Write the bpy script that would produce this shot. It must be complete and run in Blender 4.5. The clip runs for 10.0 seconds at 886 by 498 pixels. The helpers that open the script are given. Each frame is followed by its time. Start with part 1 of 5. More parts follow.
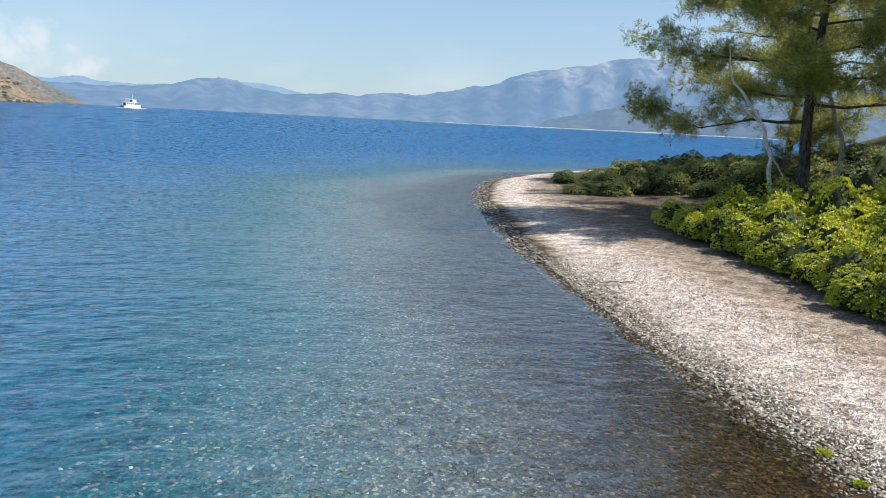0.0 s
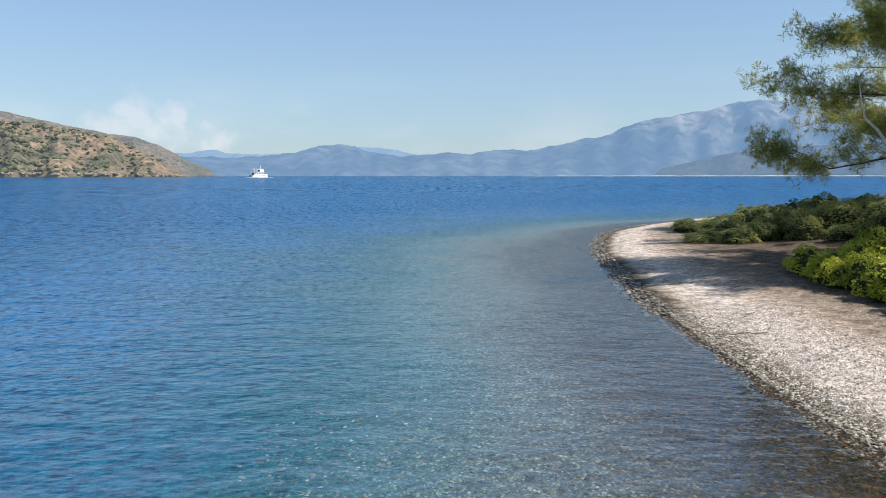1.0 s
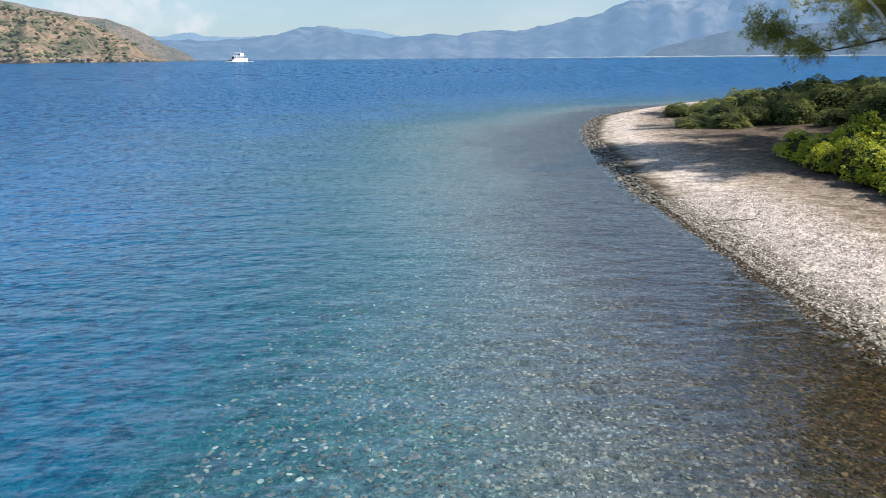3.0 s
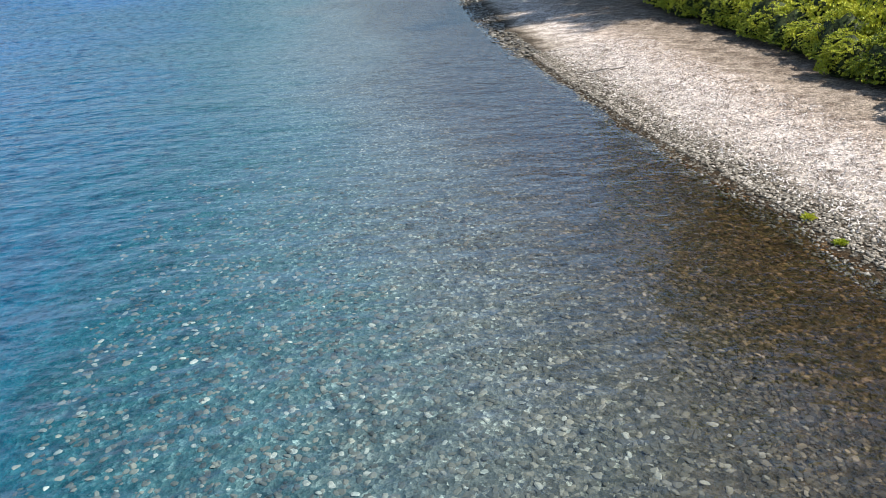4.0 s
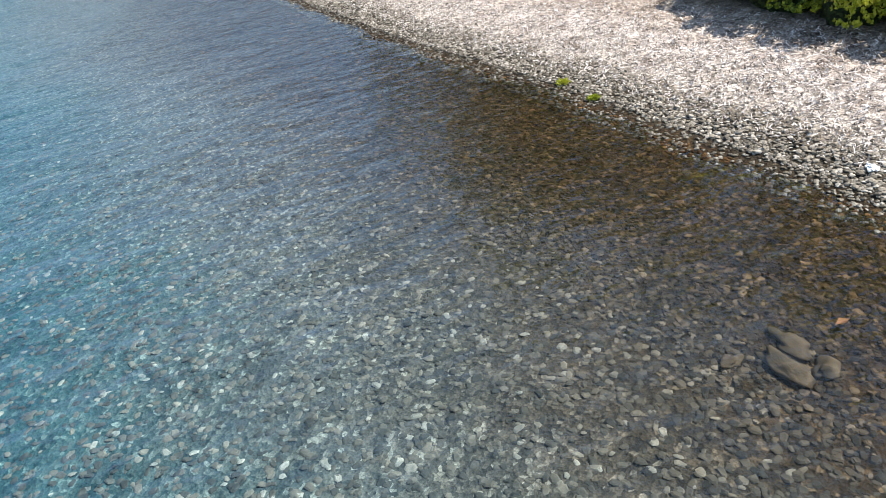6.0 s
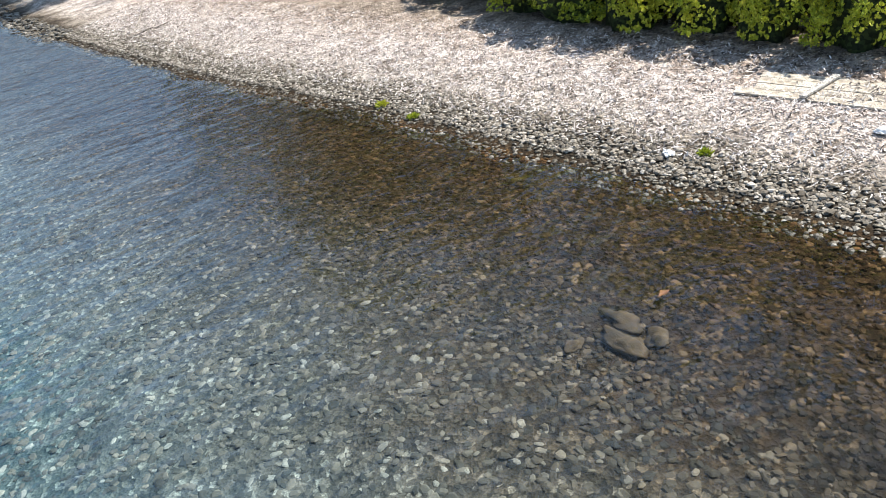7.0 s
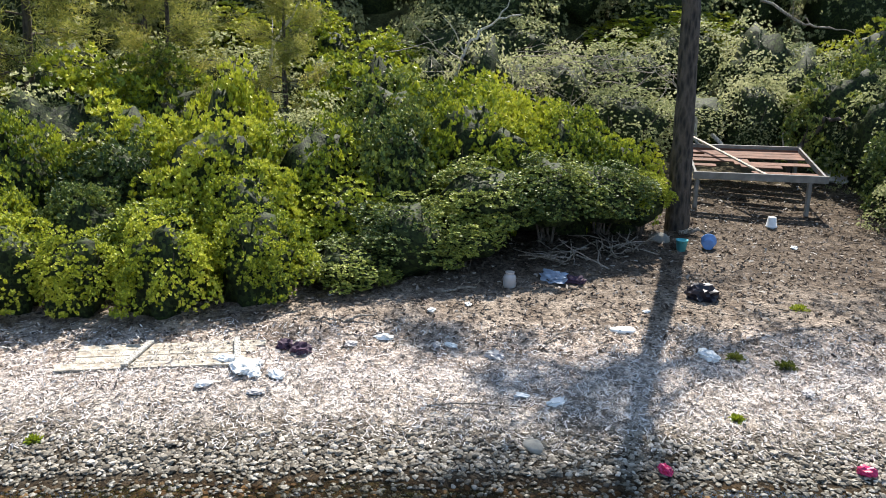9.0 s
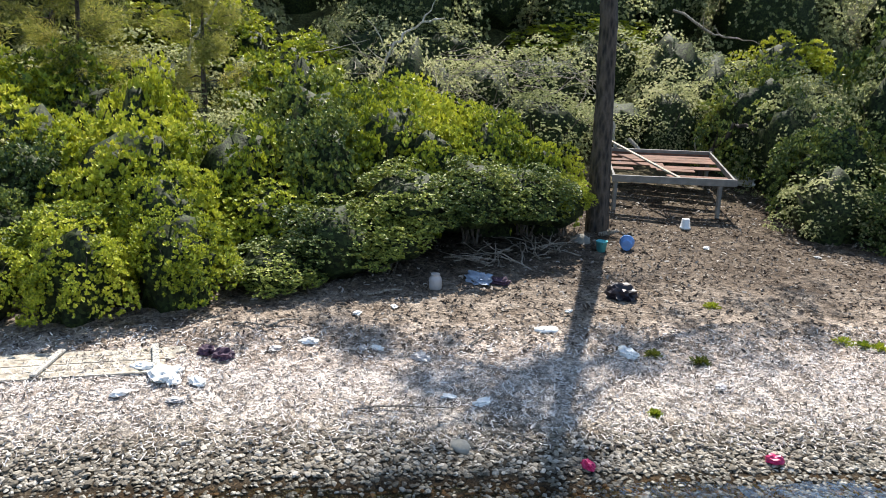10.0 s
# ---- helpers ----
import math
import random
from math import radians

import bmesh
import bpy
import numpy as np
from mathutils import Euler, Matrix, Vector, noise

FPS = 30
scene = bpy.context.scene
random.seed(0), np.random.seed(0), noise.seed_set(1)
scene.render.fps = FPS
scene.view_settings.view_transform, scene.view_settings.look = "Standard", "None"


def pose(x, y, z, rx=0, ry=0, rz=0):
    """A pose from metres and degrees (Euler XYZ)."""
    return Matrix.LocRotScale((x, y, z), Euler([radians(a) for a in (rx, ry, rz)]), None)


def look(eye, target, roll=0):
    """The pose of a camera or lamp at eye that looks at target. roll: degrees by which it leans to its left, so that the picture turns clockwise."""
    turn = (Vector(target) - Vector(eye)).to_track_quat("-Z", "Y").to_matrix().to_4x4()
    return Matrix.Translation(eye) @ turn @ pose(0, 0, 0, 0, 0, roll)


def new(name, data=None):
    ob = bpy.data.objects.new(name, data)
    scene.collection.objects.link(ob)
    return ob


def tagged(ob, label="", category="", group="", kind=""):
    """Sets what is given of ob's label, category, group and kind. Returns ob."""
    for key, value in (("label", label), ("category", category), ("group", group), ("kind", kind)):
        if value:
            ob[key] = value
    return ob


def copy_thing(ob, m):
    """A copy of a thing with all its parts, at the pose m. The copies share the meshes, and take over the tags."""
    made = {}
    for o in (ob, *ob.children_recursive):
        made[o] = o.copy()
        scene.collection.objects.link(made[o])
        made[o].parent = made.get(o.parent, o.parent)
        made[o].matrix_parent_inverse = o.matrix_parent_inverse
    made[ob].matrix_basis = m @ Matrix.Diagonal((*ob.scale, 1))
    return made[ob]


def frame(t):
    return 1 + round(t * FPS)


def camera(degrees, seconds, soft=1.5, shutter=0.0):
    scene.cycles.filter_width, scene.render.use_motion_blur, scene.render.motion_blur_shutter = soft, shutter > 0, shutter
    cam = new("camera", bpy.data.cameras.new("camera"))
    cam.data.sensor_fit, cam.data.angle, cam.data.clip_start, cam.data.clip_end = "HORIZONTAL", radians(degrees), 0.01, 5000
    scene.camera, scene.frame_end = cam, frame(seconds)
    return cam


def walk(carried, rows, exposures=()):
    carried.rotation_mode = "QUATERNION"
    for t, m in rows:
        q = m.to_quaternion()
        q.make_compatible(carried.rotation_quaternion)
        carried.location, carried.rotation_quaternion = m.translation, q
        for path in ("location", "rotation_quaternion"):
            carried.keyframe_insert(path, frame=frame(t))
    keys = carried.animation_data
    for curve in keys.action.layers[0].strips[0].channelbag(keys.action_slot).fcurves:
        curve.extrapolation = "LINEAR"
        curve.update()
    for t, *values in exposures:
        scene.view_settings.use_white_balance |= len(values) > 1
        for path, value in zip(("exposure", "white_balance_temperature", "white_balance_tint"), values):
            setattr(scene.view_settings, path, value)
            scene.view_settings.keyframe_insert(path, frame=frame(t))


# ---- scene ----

# ---- camera and its way ----
cam = camera(62.0, 10.0, soft=0.9)
PATH = [
    (0, (0.068, 0.155, 3.822), (1.619, 9.887, 2.12), 2.92),
    (0.5, (0.016, 0.071, 3.826), (0.685, 9.971, 2.587), 0.83),
    (1, (-0.042, -0.023, 3.856), (-0.054, 9.927, 2.857), -0.01),
    (1.5, (-0.062, -0.076, 3.863), (-0.286, 9.882, 2.968), -0.01),
    (2, (-0.082, -0.061, 3.848), (-0.327, 9.885, 2.846), 0.73),
    (2.2, (-0.093, -0.054, 3.855), (-0.3, 9.885, 2.767), 0.88),
    (3.3, (-0.179, -0.059, 3.97), (0.283, 9.399, 0.754), -1.32),
    (3.5, (-0.169, -0.062, 3.968), (0.59, 9.226, 0.339), -1.72),
    (4, (-0.098, -0.055, 3.927), (1.465, 8.87, -0.303), -2.21),
    (4.5, (-0.023, -0.031, 3.889), (2.472, 8.504, -0.686), -3.33),
    (5, (0.032, -0.024, 3.866), (2.955, 8.041, -1.273), -5.21),
    (5.2, (0.037, -0.024, 3.836), (3.108, 7.874, -1.473), -5.47),
    (6.3, (-0.045, -0.182, 3.492), (4.118, 7.383, -1.552), -10.20),
    (6.5, (-0.046, -0.182, 3.462), (4.503, 7.154, -1.587), -9.63),
    (7, (-0.036, -0.18, 3.471), (5.582, 6.367, -1.586), -9.55),
    (7.5, (-0.048, -0.18, 3.487), (7.102, 5.101, -1.095), -9.22),
    (8, (-0.083, -0.166, 3.508), (8.383, 2.867, -0.866), -5.86),
    (8.5, (-0.069, -0.188, 3.507), (9.266, 0.761, 0.047), -1.53),
    (9, (-0.099, -0.152, 3.535), (9.585, -0.975, 1.18), 0.71),
    (9.5, (-0.099, -0.137, 3.541), (9.504, -1.686, 1.222), 1.41),
    (10, (-0.108, -0.138, 3.534), (9.449, -1.971, 1.233), 1.73),
]
walk(cam, [(t, look(eye, target, roll)) for t, eye, target, roll in PATH], [(0, 0.68), (1, 0.57), (2.2, 0.52), (3.4, 0.70), (5.0, 0.76), (6.3, 0.82), (8.5, 0.92), (10, 0.92)])

# ---- light ----
SUN_EL, SUN_AZ = 51.5, 112.0          # azimuth clockwise from +y
sun_way = Vector((math.sin(radians(SUN_AZ)) * math.cos(radians(SUN_EL)),
                  math.cos(radians(SUN_AZ)) * math.cos(radians(SUN_EL)), math.sin(radians(SUN_EL))))
sun = new("sun", bpy.data.lights.new("sun", "SUN"))
sun.data.energy, sun.data.angle, sun.data.color = 5.0, radians(0.55), (1.0, 0.95, 0.87)
sun.matrix_world = look(sun_way * 60, (0, 0, 0))

world = bpy.data.worlds.new("sky")
scene.world = world
world.use_nodes = True
wn, wl = world.node_tree.nodes, world.node_tree.links
wn.clear()
sky = wn.new("ShaderNodeTexSky")
sky.sky_type, sky.sun_disc = "NISHITA", False
sky.sun_elevation, sky.sun_rotation = radians(SUN_EL), radians(SUN_AZ)
sky.air_density, sky.dust_density, sky.ozone_density = 1.0, 0.35, 1.6
wbg, wout = wn.new("ShaderNodeBackground"), wn.new("ShaderNodeOutputWorld")
wbg.inputs["Strength"].default_value = 0.096
# thin haze and a few low clouds over the horizon
wtc, wsep = wn.new("ShaderNodeTexCoord"), wn.new("ShaderNodeSeparateXYZ")
wl.new(wtc.outputs["Generated"], wsep.inputs[0])
whz = wn.new("ShaderNodeMapRange")
whz.inputs["From Min"].default_value, whz.inputs["From Max"].default_value = 0.0, 0.45
whz.inputs["To Min"].default_value, whz.inputs["To Max"].default_value = 0.72, 0.0
wl.new(wsep.outputs["Z"], whz.inputs["Value"])
wmap = wn.new("ShaderNodeMapping"); wmap.inputs["Scale"].default_value = (1, 1, 2.6)
wl.new(wtc.outputs["Generated"], wmap.inputs["Vector"])
wcl = wn.new("ShaderNodeTexNoise")
wcl.inputs["Scale"].default_value, wcl.inputs["Detail"].default_value, wcl.inputs["Roughness"].default_value = 5.5, 8, 0.55
wl.new(wmap.outputs["Vector"], wcl.inputs["Vector"])
wcr = wn.new("ShaderNodeMapRange")
wcr.inputs["From Min"].default_value, wcr.inputs["From Max"].default_value = 0.42, 0.66
wl.new(wcl.outputs["Fac"], wcr.inputs["Value"])
wlow = wn.new("ShaderNodeMapRange")
wlow.inputs["From Min"].default_value, wlow.inputs["From Max"].default_value = 0.14, 0.05
wlow.inputs["To Max"].default_value = 0.2
wl.new(wsep.outputs["Z"], wlow.inputs["Value"])
# thin high cloud out of view, added to brighten the sea's reflections
whigh_fill = wn.new("ShaderNodeMapRange")
whigh_fill.inputs["From Min"].default_value, whigh_fill.inputs["From Max"].default_value = 0.28, 0.46
whigh_fill.inputs["To Max"].default_value = 0.5
wl.new(wsep.outputs["Z"], whigh_fill.inputs["Value"])
wmax = wn.new("ShaderNodeMath"); wmax.operation = "MAXIMUM"
wl.new(wlow.outputs[0], wmax.inputs[0]); wl.new(whigh_fill.outputs[0], wmax.inputs[1])
wmul = wn.new("ShaderNodeMath"); wmul.operation = "MULTIPLY"
wl.new(wcr.outputs[0], wmul.inputs[0]); wl.new(wmax.outputs[0], wmul.inputs[1])
wmx, wmx2 = wn.new("ShaderNodeMix"), wn.new("ShaderNodeMix")
wmx.data_type = wmx2.data_type = "RGBA"
wl.new(whz.outputs[0], wmx.inputs[0]); wti = wn.new("ShaderNodeMix"); wti.data_type, wti.blend_type = "RGBA", "MULTIPLY"
wti.inputs[0].default_value, wti.inputs[7].default_value = 1.0, (0.70, 0.985, 1.11, 1)
wl.new(sky.outputs["Color"], wti.inputs[6])
wl.new(wti.outputs[2], wmx.inputs[6])
wmx.inputs[7].default_value = (3.2, 3.55, 4.35, 1)
wl.new(wmul.outputs[0], wmx2.inputs[0]); wl.new(wmx.outputs[2], wmx2.inputs[6])
wmx2.inputs[7].default_value = (6.2, 6.5, 6.9, 1)
# a bank of heaped cloud low over the headland
hdn = wn.new("ShaderNodeTexNoise"); hdn.inputs["Scale"].default_value, hdn.inputs["Detail"].default_value = 38, 4
wl.new(wtc.outputs["Generated"], hdn.inputs["Vector"])
hds = wn.new("ShaderNodeVectorMath"); hds.operation = "MULTIPLY_ADD"
hds.inputs[1].default_value, hds.inputs[2].default_value = (0.06, 0.06, 0.05), (-0.03, -0.03, -0.025)
wl.new(hdn.outputs["Color"], hds.inputs[0])
hda = wn.new("ShaderNodeVectorMath"); hda.operation = "ADD"
wl.new(wtc.outputs["Generated"], hda.inputs[0]); wl.new(hds.outputs[0], hda.inputs[1])
heap = None
for haz, hel, hr in ((-22.6, 4.2, 1.6), (-25.0, 3.2, 1.3), (-19.9, 3.9, 1.3), (-21.4, 3.0, 1.6), (-23.5, 2.9, 1.7), (-17.0, 2.6, 1.3)):
    hv = wn.new("ShaderNodeVectorMath"); hv.operation = "DISTANCE"
    hv.inputs[1].default_value = (math.sin(radians(haz)) * math.cos(radians(hel)), math.cos(radians(haz)) * math.cos(radians(hel)), math.sin(radians(hel)))
    wl.new(hda.outputs[0], hv.inputs[0])
    hm = wn.new("ShaderNodeMapRange"); hm.inputs["From Min"].default_value, hm.inputs["From Max"].default_value = radians(hr) * 1.3, 0.0
    wl.new(hv.outputs["Value"], hm.inputs["Value"])
    if heap is None:
        heap = hm.outputs[0]
    else:
        hx = wn.new("ShaderNodeMath"); hx.operation = "MAXIMUM"
        wl.new(heap, hx.inputs[0]); wl.new(hm.outputs[0], hx.inputs[1]); heap = hx.outputs[0]
hpn = wn.new("ShaderNodeTexNoise"); hpn.inputs["Scale"].default_value, hpn.inputs["Detail"].default_value, hpn.inputs["Roughness"].default_value = 45, 6, 0.6
wl.new(wtc.outputs["Generated"], hpn.inputs["Vector"])
hmul = wn.new("ShaderNodeMath"); hmul.operation = "MULTIPLY"
wl.new(heap, hmul.inputs[0]); wl.new(hpn.outputs["Fac"], hmul.inputs[1])
hmr = wn.new("ShaderNodeMapRange"); hmr.inputs["From Min"].default_value, hmr.inputs["From Max"].default_value = 0.06, 0.36
hmr.inputs["To Max"].default_value = 0.42
wl.new(hmul.outputs[0], hmr.inputs["Value"])
wmx3 = wn.new("ShaderNodeMix"); wmx3.data_type = "RGBA"
wl.new(hmr.outputs[0], wmx3.inputs[0]); wl.new(wmx2.outputs[2], wmx3.inputs[6])
wmx3.inputs[7].default_value = (6.4, 6.3, 6.6, 1)
wl.new(wmx3.outputs[2], wbg.inputs["Color"])
wl.new(wbg.outputs["Background"], wout.inputs["Surface"])


# ---- material kit ----
def mat(name):
    m = bpy.data.materials.new(name)
    m.use_nodes = True
    return m, m.node_tree.nodes, m.node_tree.links, m.node_tree.nodes["Principled BSDF"]


def ramp(nodes, stops, mode="LINEAR"):
    r = nodes.new("ShaderNodeValToRGB")
    r.color_ramp.interpolation = mode
    while len(r.color_ramp.elements) < len(stops):
        r.color_ramp.elements.new(0.5)
    for e, (p, c) in zip(r.color_ramp.elements, stops):
        e.position, e.color = p, (*c, 1) if len(c) == 3 else c
    return r


def noise_tex(nodes, links, scale, detail=4, rough=0.55, coords=None, kind="ShaderNodeTexNoise"):
    n = nodes.new(kind)
    n.inputs["Scale"].default_value = scale
    if kind == "ShaderNodeTexNoise":
        n.inputs["Detail"].default_value, n.inputs["Roughness"].default_value = detail, rough
    if coords is not None:
        links.new(coords, n.inputs["Vector"])
    return n


def position(nodes):
    return nodes.new("ShaderNodeNewGeometry").outputs["Position"]


def mixed(nodes, links, fac, a, b, blend="MIX"):
    n = nodes.new("ShaderNodeMix")
    n.data_type, n.blend_type = "RGBA", blend
    for sock, v in ((n.inputs[0], fac), (n.inputs[6], a), (n.inputs[7], b)):
        if isinstance(v, bpy.types.NodeSocket):
            links.new(v, sock)
        else:
            sock.default_value = v if isinstance(v, (int, float)) else (*v, 1)
    return n.outputs[2]


def bumped(nodes, links, height, strength, distance, bsdf, normal=None):
    b = nodes.new("ShaderNodeBump")
    b.inputs["Strength"].default_value, b.inputs["Distance"].default_value = strength, distance
    links.new(height, b.inputs["Height"])
    if normal is not None:
        links.new(normal, b.inputs["Normal"])
    if bsdf is not None:
        links.new(b.outputs["Normal"], bsdf.inputs["Normal"])
    return b.outputs["Normal"]


def plain(name, color, rough=0.6, metal=0.0, vary=0.25, scale=9.0, bump=0.15):
    """A solid surface with blotches and grain."""
    m, n, l, b = mat(name)
    tc = n.new("ShaderNodeTexCoord").outputs["Object"]
    big, fine = noise_tex(n, l, scale, 5, 0.6, tc), noise_tex(n, l, scale * 9, 3, 0.6, tc)
    dark = tuple(c * (1 - vary) for c in color)
    light = tuple(min(1, c * (1 + vary)) for c in color)
    r = ramp(n, [(0.3, dark), (0.7, light)])
    l.new(big.outputs["Fac"], r.inputs["Fac"])
    l.new(r.outputs["Color"], b.inputs["Base Color"])
    b.inputs["Roughness"].default_value, b.inputs["Metallic"].default_value = rough, metal
    bumped(n, l, fine.outputs["Fac"], bump, 0.01, b)
    return m


def leaf_mat(name, stops, gloss=0.45, through_light=0.25, darker=0.2):
    """Leaves: colour from island to island, a little light let through."""
    m, n, l, b = mat(name)
    geo = n.new("ShaderNodeNewGeometry")
    r = ramp(n, stops)
    patch = noise_tex(n, l, 0.9, 3, 0.5, geo.outputs["Position"])
    add = n.new("ShaderNodeMath"); add.operation = "MULTIPLY_ADD"
    l.new(patch.outputs["Fac"], add.inputs[0]); add.inputs[1].default_value = 1.3
    half = n.new("ShaderNodeMath"); half.operation = "MULTIPLY_ADD"
    l.new(geo.outputs["Random Per Island"], half.inputs[0])
    half.inputs[1].default_value, half.inputs[2].default_value = 0.62, -0.46
    l.new(half.outputs[0], add.inputs[2])
    info = n.new("ShaderNodeObjectInfo")
    own = n.new("ShaderNodeMath"); own.operation = "MULTIPLY_ADD"
    l.new(info.outputs["Random"], own.inputs[0]); own.inputs[1].default_value = 0.44
    lower = n.new("ShaderNodeMath"); lower.operation = "SUBTRACT"; lower.inputs[1].default_value = darker
    l.new(add.outputs[0], lower.inputs[0]); l.new(lower.outputs[0], own.inputs[2])
    l.new(own.outputs[0], r.inputs["Fac"])
    l.new(r.outputs["Color"], b.inputs["Base Color"])
    b.inputs["Roughness"].default_value = gloss
    b.inputs["Specular IOR Level"].default_value = 0.3
    tr = n.new("ShaderNodeBsdfTranslucent")
    l.new(r.outputs["Color"], tr.inputs["Color"])
    mx = n.new("ShaderNodeMixShader")
    mx.inputs[0].default_value = through_light
    l.new(b.outputs[0], mx.inputs[1]); l.new(tr.outputs[0], mx.inputs[2])
    l.new(mx.outputs[0], n["Material Output"].inputs["Surface"])
    return m


def bark_mat(name, dark, light, scale=14.0):
    m, n, l, b = mat(name)
    tc = n.new("ShaderNodeTexCoord")
    mp = n.new("ShaderNodeMapping"); mp.inputs["Scale"].default_value = (1, 1, 0.28)
    l.new(tc.outputs["Object"], mp.inputs["Vector"])
    v = noise_tex(n, l, scale, coords=mp.outputs["Vector"], kind="ShaderNodeTexVoronoi")
    g = noise_tex(n, l, scale * 2.5, 5, 0.65, mp.outputs["Vector"])
    r = ramp(n, [(0.12, dark), (0.75, light)])
    mul = n.new("ShaderNodeMath"); mul.operation = "MULTIPLY"
    l.new(v.outputs["Distance"], mul.inputs[0]); l.new(g.outputs["Fac"], mul.inputs[1])
    sc = n.new("ShaderNodeMath"); sc.operation = "MULTIPLY"; sc.inputs[1].default_value = 2.0
    l.new(mul.outputs[0], sc.inputs[0])
    l.new(sc.outputs[0], r.inputs["Fac"])
    l.new(r.outputs["Color"], b.inputs["Base Color"])
    b.inputs["Roughness"].default_value = 0.9
    bumped(n, l, sc.outputs[0], 0.8, 0.03, b)
    return m


# ---- shore, ground and sea ----
SHORE = [(-400, -60), (-120, -8), (-40, 1.5), (-16, 3.6), (-5.4, 5.14), (-2.4, 5.5), (0.5, 5.82), (4, 5.85), (8, 5.95), (12, 5.75),
         (16, 5.85), (20, 6.0), (25, 6.35), (30, 6.9), (36.5, 7.6), (43, 9.0), (49.5, 11.0), (55.5, 14.5), (63, 20.5), (70, 33), (80, 70), (95, 200), (110, 900)]
SHORE_Y = np.array([p[0] for p in SHORE], float)
SHORE_X = np.array([p[1] for p in SHORE], float)
dense_y = np.concatenate([np.linspace(SHORE_Y[i], SHORE_Y[i + 1], 40, endpoint=False) for i in range(len(SHORE) - 1)])
dense_x = np.interp(dense_y, SHORE_Y, SHORE_X)


def shore_dist(x, y):
    """Metres inland from the waterline; below zero out at sea."""
    x, y = np.atleast_1d(np.asarray(x, float)), np.atleast_1d(np.asarray(y, float))
    out = np.empty(len(x))
    for i in range(0, len(x), 4000):
        dx = x[i:i + 4000, None] - dense_x[None]
        dy = y[i:i + 4000, None] - dense_y[None]
        out[i:i + 4000] = np.sqrt((dx * dx + dy * dy).min(1))
    inside = (x > np.interp(y, SHORE_Y, SHORE_X)) & (y < 110)
    return np.where(inside, out, -out)


def wobble(x, y, s, seed=0.0):
    return (np.sin(x * s + 1.3 + seed) * np.cos(y * s * 0.83 + 0.4 + seed * 2) + 0.5 * np.sin(x * s * 2.1 + y * s * 1.7 + seed)) / 1.5


def ground_z(x, y, s=None):
    x, y = np.atleast_1d(np.asarray(x, float)), np.atleast_1d(np.asarray(y, float))
    s = shore_dist(x, y) if s is None else s
    land = np.interp(s, [0, 0.5, 1.4, 3.2, 5, 8, 10, 14, 30, 80, 400, 3000], [0, 0.1, 0.2, 0.4, 0.48, 0.62, 0.8, 1.5, 4, 12, 40, 60])
    sea = np.interp(-s, [0, 1, 2.5, 4.5, 7, 12, 40, 200, 3000, 5000], [0, 0.1, 0.26, 0.42, 0.55, 0.7, 1.0, 1.6, 2.2, 2.4])
    hill = 46 * np.exp(-((x - 72) / 34) ** 2 - ((y + 2) / 40) ** 2) * np.clip((s - 14) / 30, 0, 1)
    z = np.where(s > 0, land + hill, -sea)
    near = np.clip(1 - np.abs(s) / 60, 0, 1)
    return z + near * (0.02 * wobble(x, y, 1.9) + 0.035 * wobble(x, y, 0.6, 2) * np.clip(np.abs(s), 0, 1.5))


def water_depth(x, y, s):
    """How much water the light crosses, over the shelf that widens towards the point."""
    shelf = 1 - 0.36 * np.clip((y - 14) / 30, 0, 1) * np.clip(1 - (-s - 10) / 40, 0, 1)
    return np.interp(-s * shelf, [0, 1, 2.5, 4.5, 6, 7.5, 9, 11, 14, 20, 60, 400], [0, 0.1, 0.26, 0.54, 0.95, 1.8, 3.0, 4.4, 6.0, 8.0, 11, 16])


def gz(x, y):
    return float(ground_z(x, y)[0])


def graded(lo, near_lo, near_hi, hi, step, grow=1.22):
    mid = list(np.arange(near_lo, near_hi + 1e-6, step))
    d, up = step, []
    p = mid[-1]
    while p < hi:
        d *= grow; p += d; up.append(min(p, hi))
    d, dn, p = step, [], mid[0]
    while p > lo:
        d *= grow; p -= d; dn.append(max(p, lo))
    return np.array(dn[::-1] + mid + up)


def quick_mesh(name, verts, faces, smooth=False):
    """A mesh from arrays: faces all of one size."""
    verts, faces = np.asarray(verts, np.float32), np.asarray(faces, np.int32)
    me = bpy.data.meshes.new(name)
    n, k = faces.shape
    me.vertices.add(len(verts)); me.vertices.foreach_set("co", verts.ravel())
    me.loops.add(n * k); me.loops.foreach_set("vertex_index", faces.ravel())
    me.polygons.add(n)
    me.polygons.foreach_set("loop_start", np.arange(0, n * k, k, dtype=np.int32))
    me.polygons.foreach_set("loop_total", np.full(n, k, np.int32))
    me.polygons.foreach_set("use_smooth", np.full(n, smooth, bool))
    me.update(calc_edges=True)
    return me


def grid_mesh(name, xs, ys, zfun, smooth=True):
    gx, gy = np.meshgrid(xs, ys)
    x, y = gx.ravel(), gy.ravel()
    w, h = len(xs), len(ys)
    i = (np.arange(h - 1)[:, None] * w + np.arange(w - 1)[None]).ravel()
    me = quick_mesh(name, np.c_[x, y, zfun(x, y)], np.c_[i, i + 1, i + w + 1, i + w], smooth)
    return me, x, y


def part(name, data, material, parent, label=""):
    if isinstance(data, bmesh.types.BMesh):
        me = bpy.data.meshes.new(name)
        data.to_mesh(me); data.free()
        data = me
    if material is not None and not data.materials:
        data.materials.append(material)
    ob = new(name, data)
    ob.parent = parent
    return tagged(ob, label=label)


def thing(name, m, label, category, group="", kind=""):
    ob = new(name)
    ob.empty_display_size = 0.1
    ob.matrix_world = m
    return tagged(ob, label, category, group, kind)


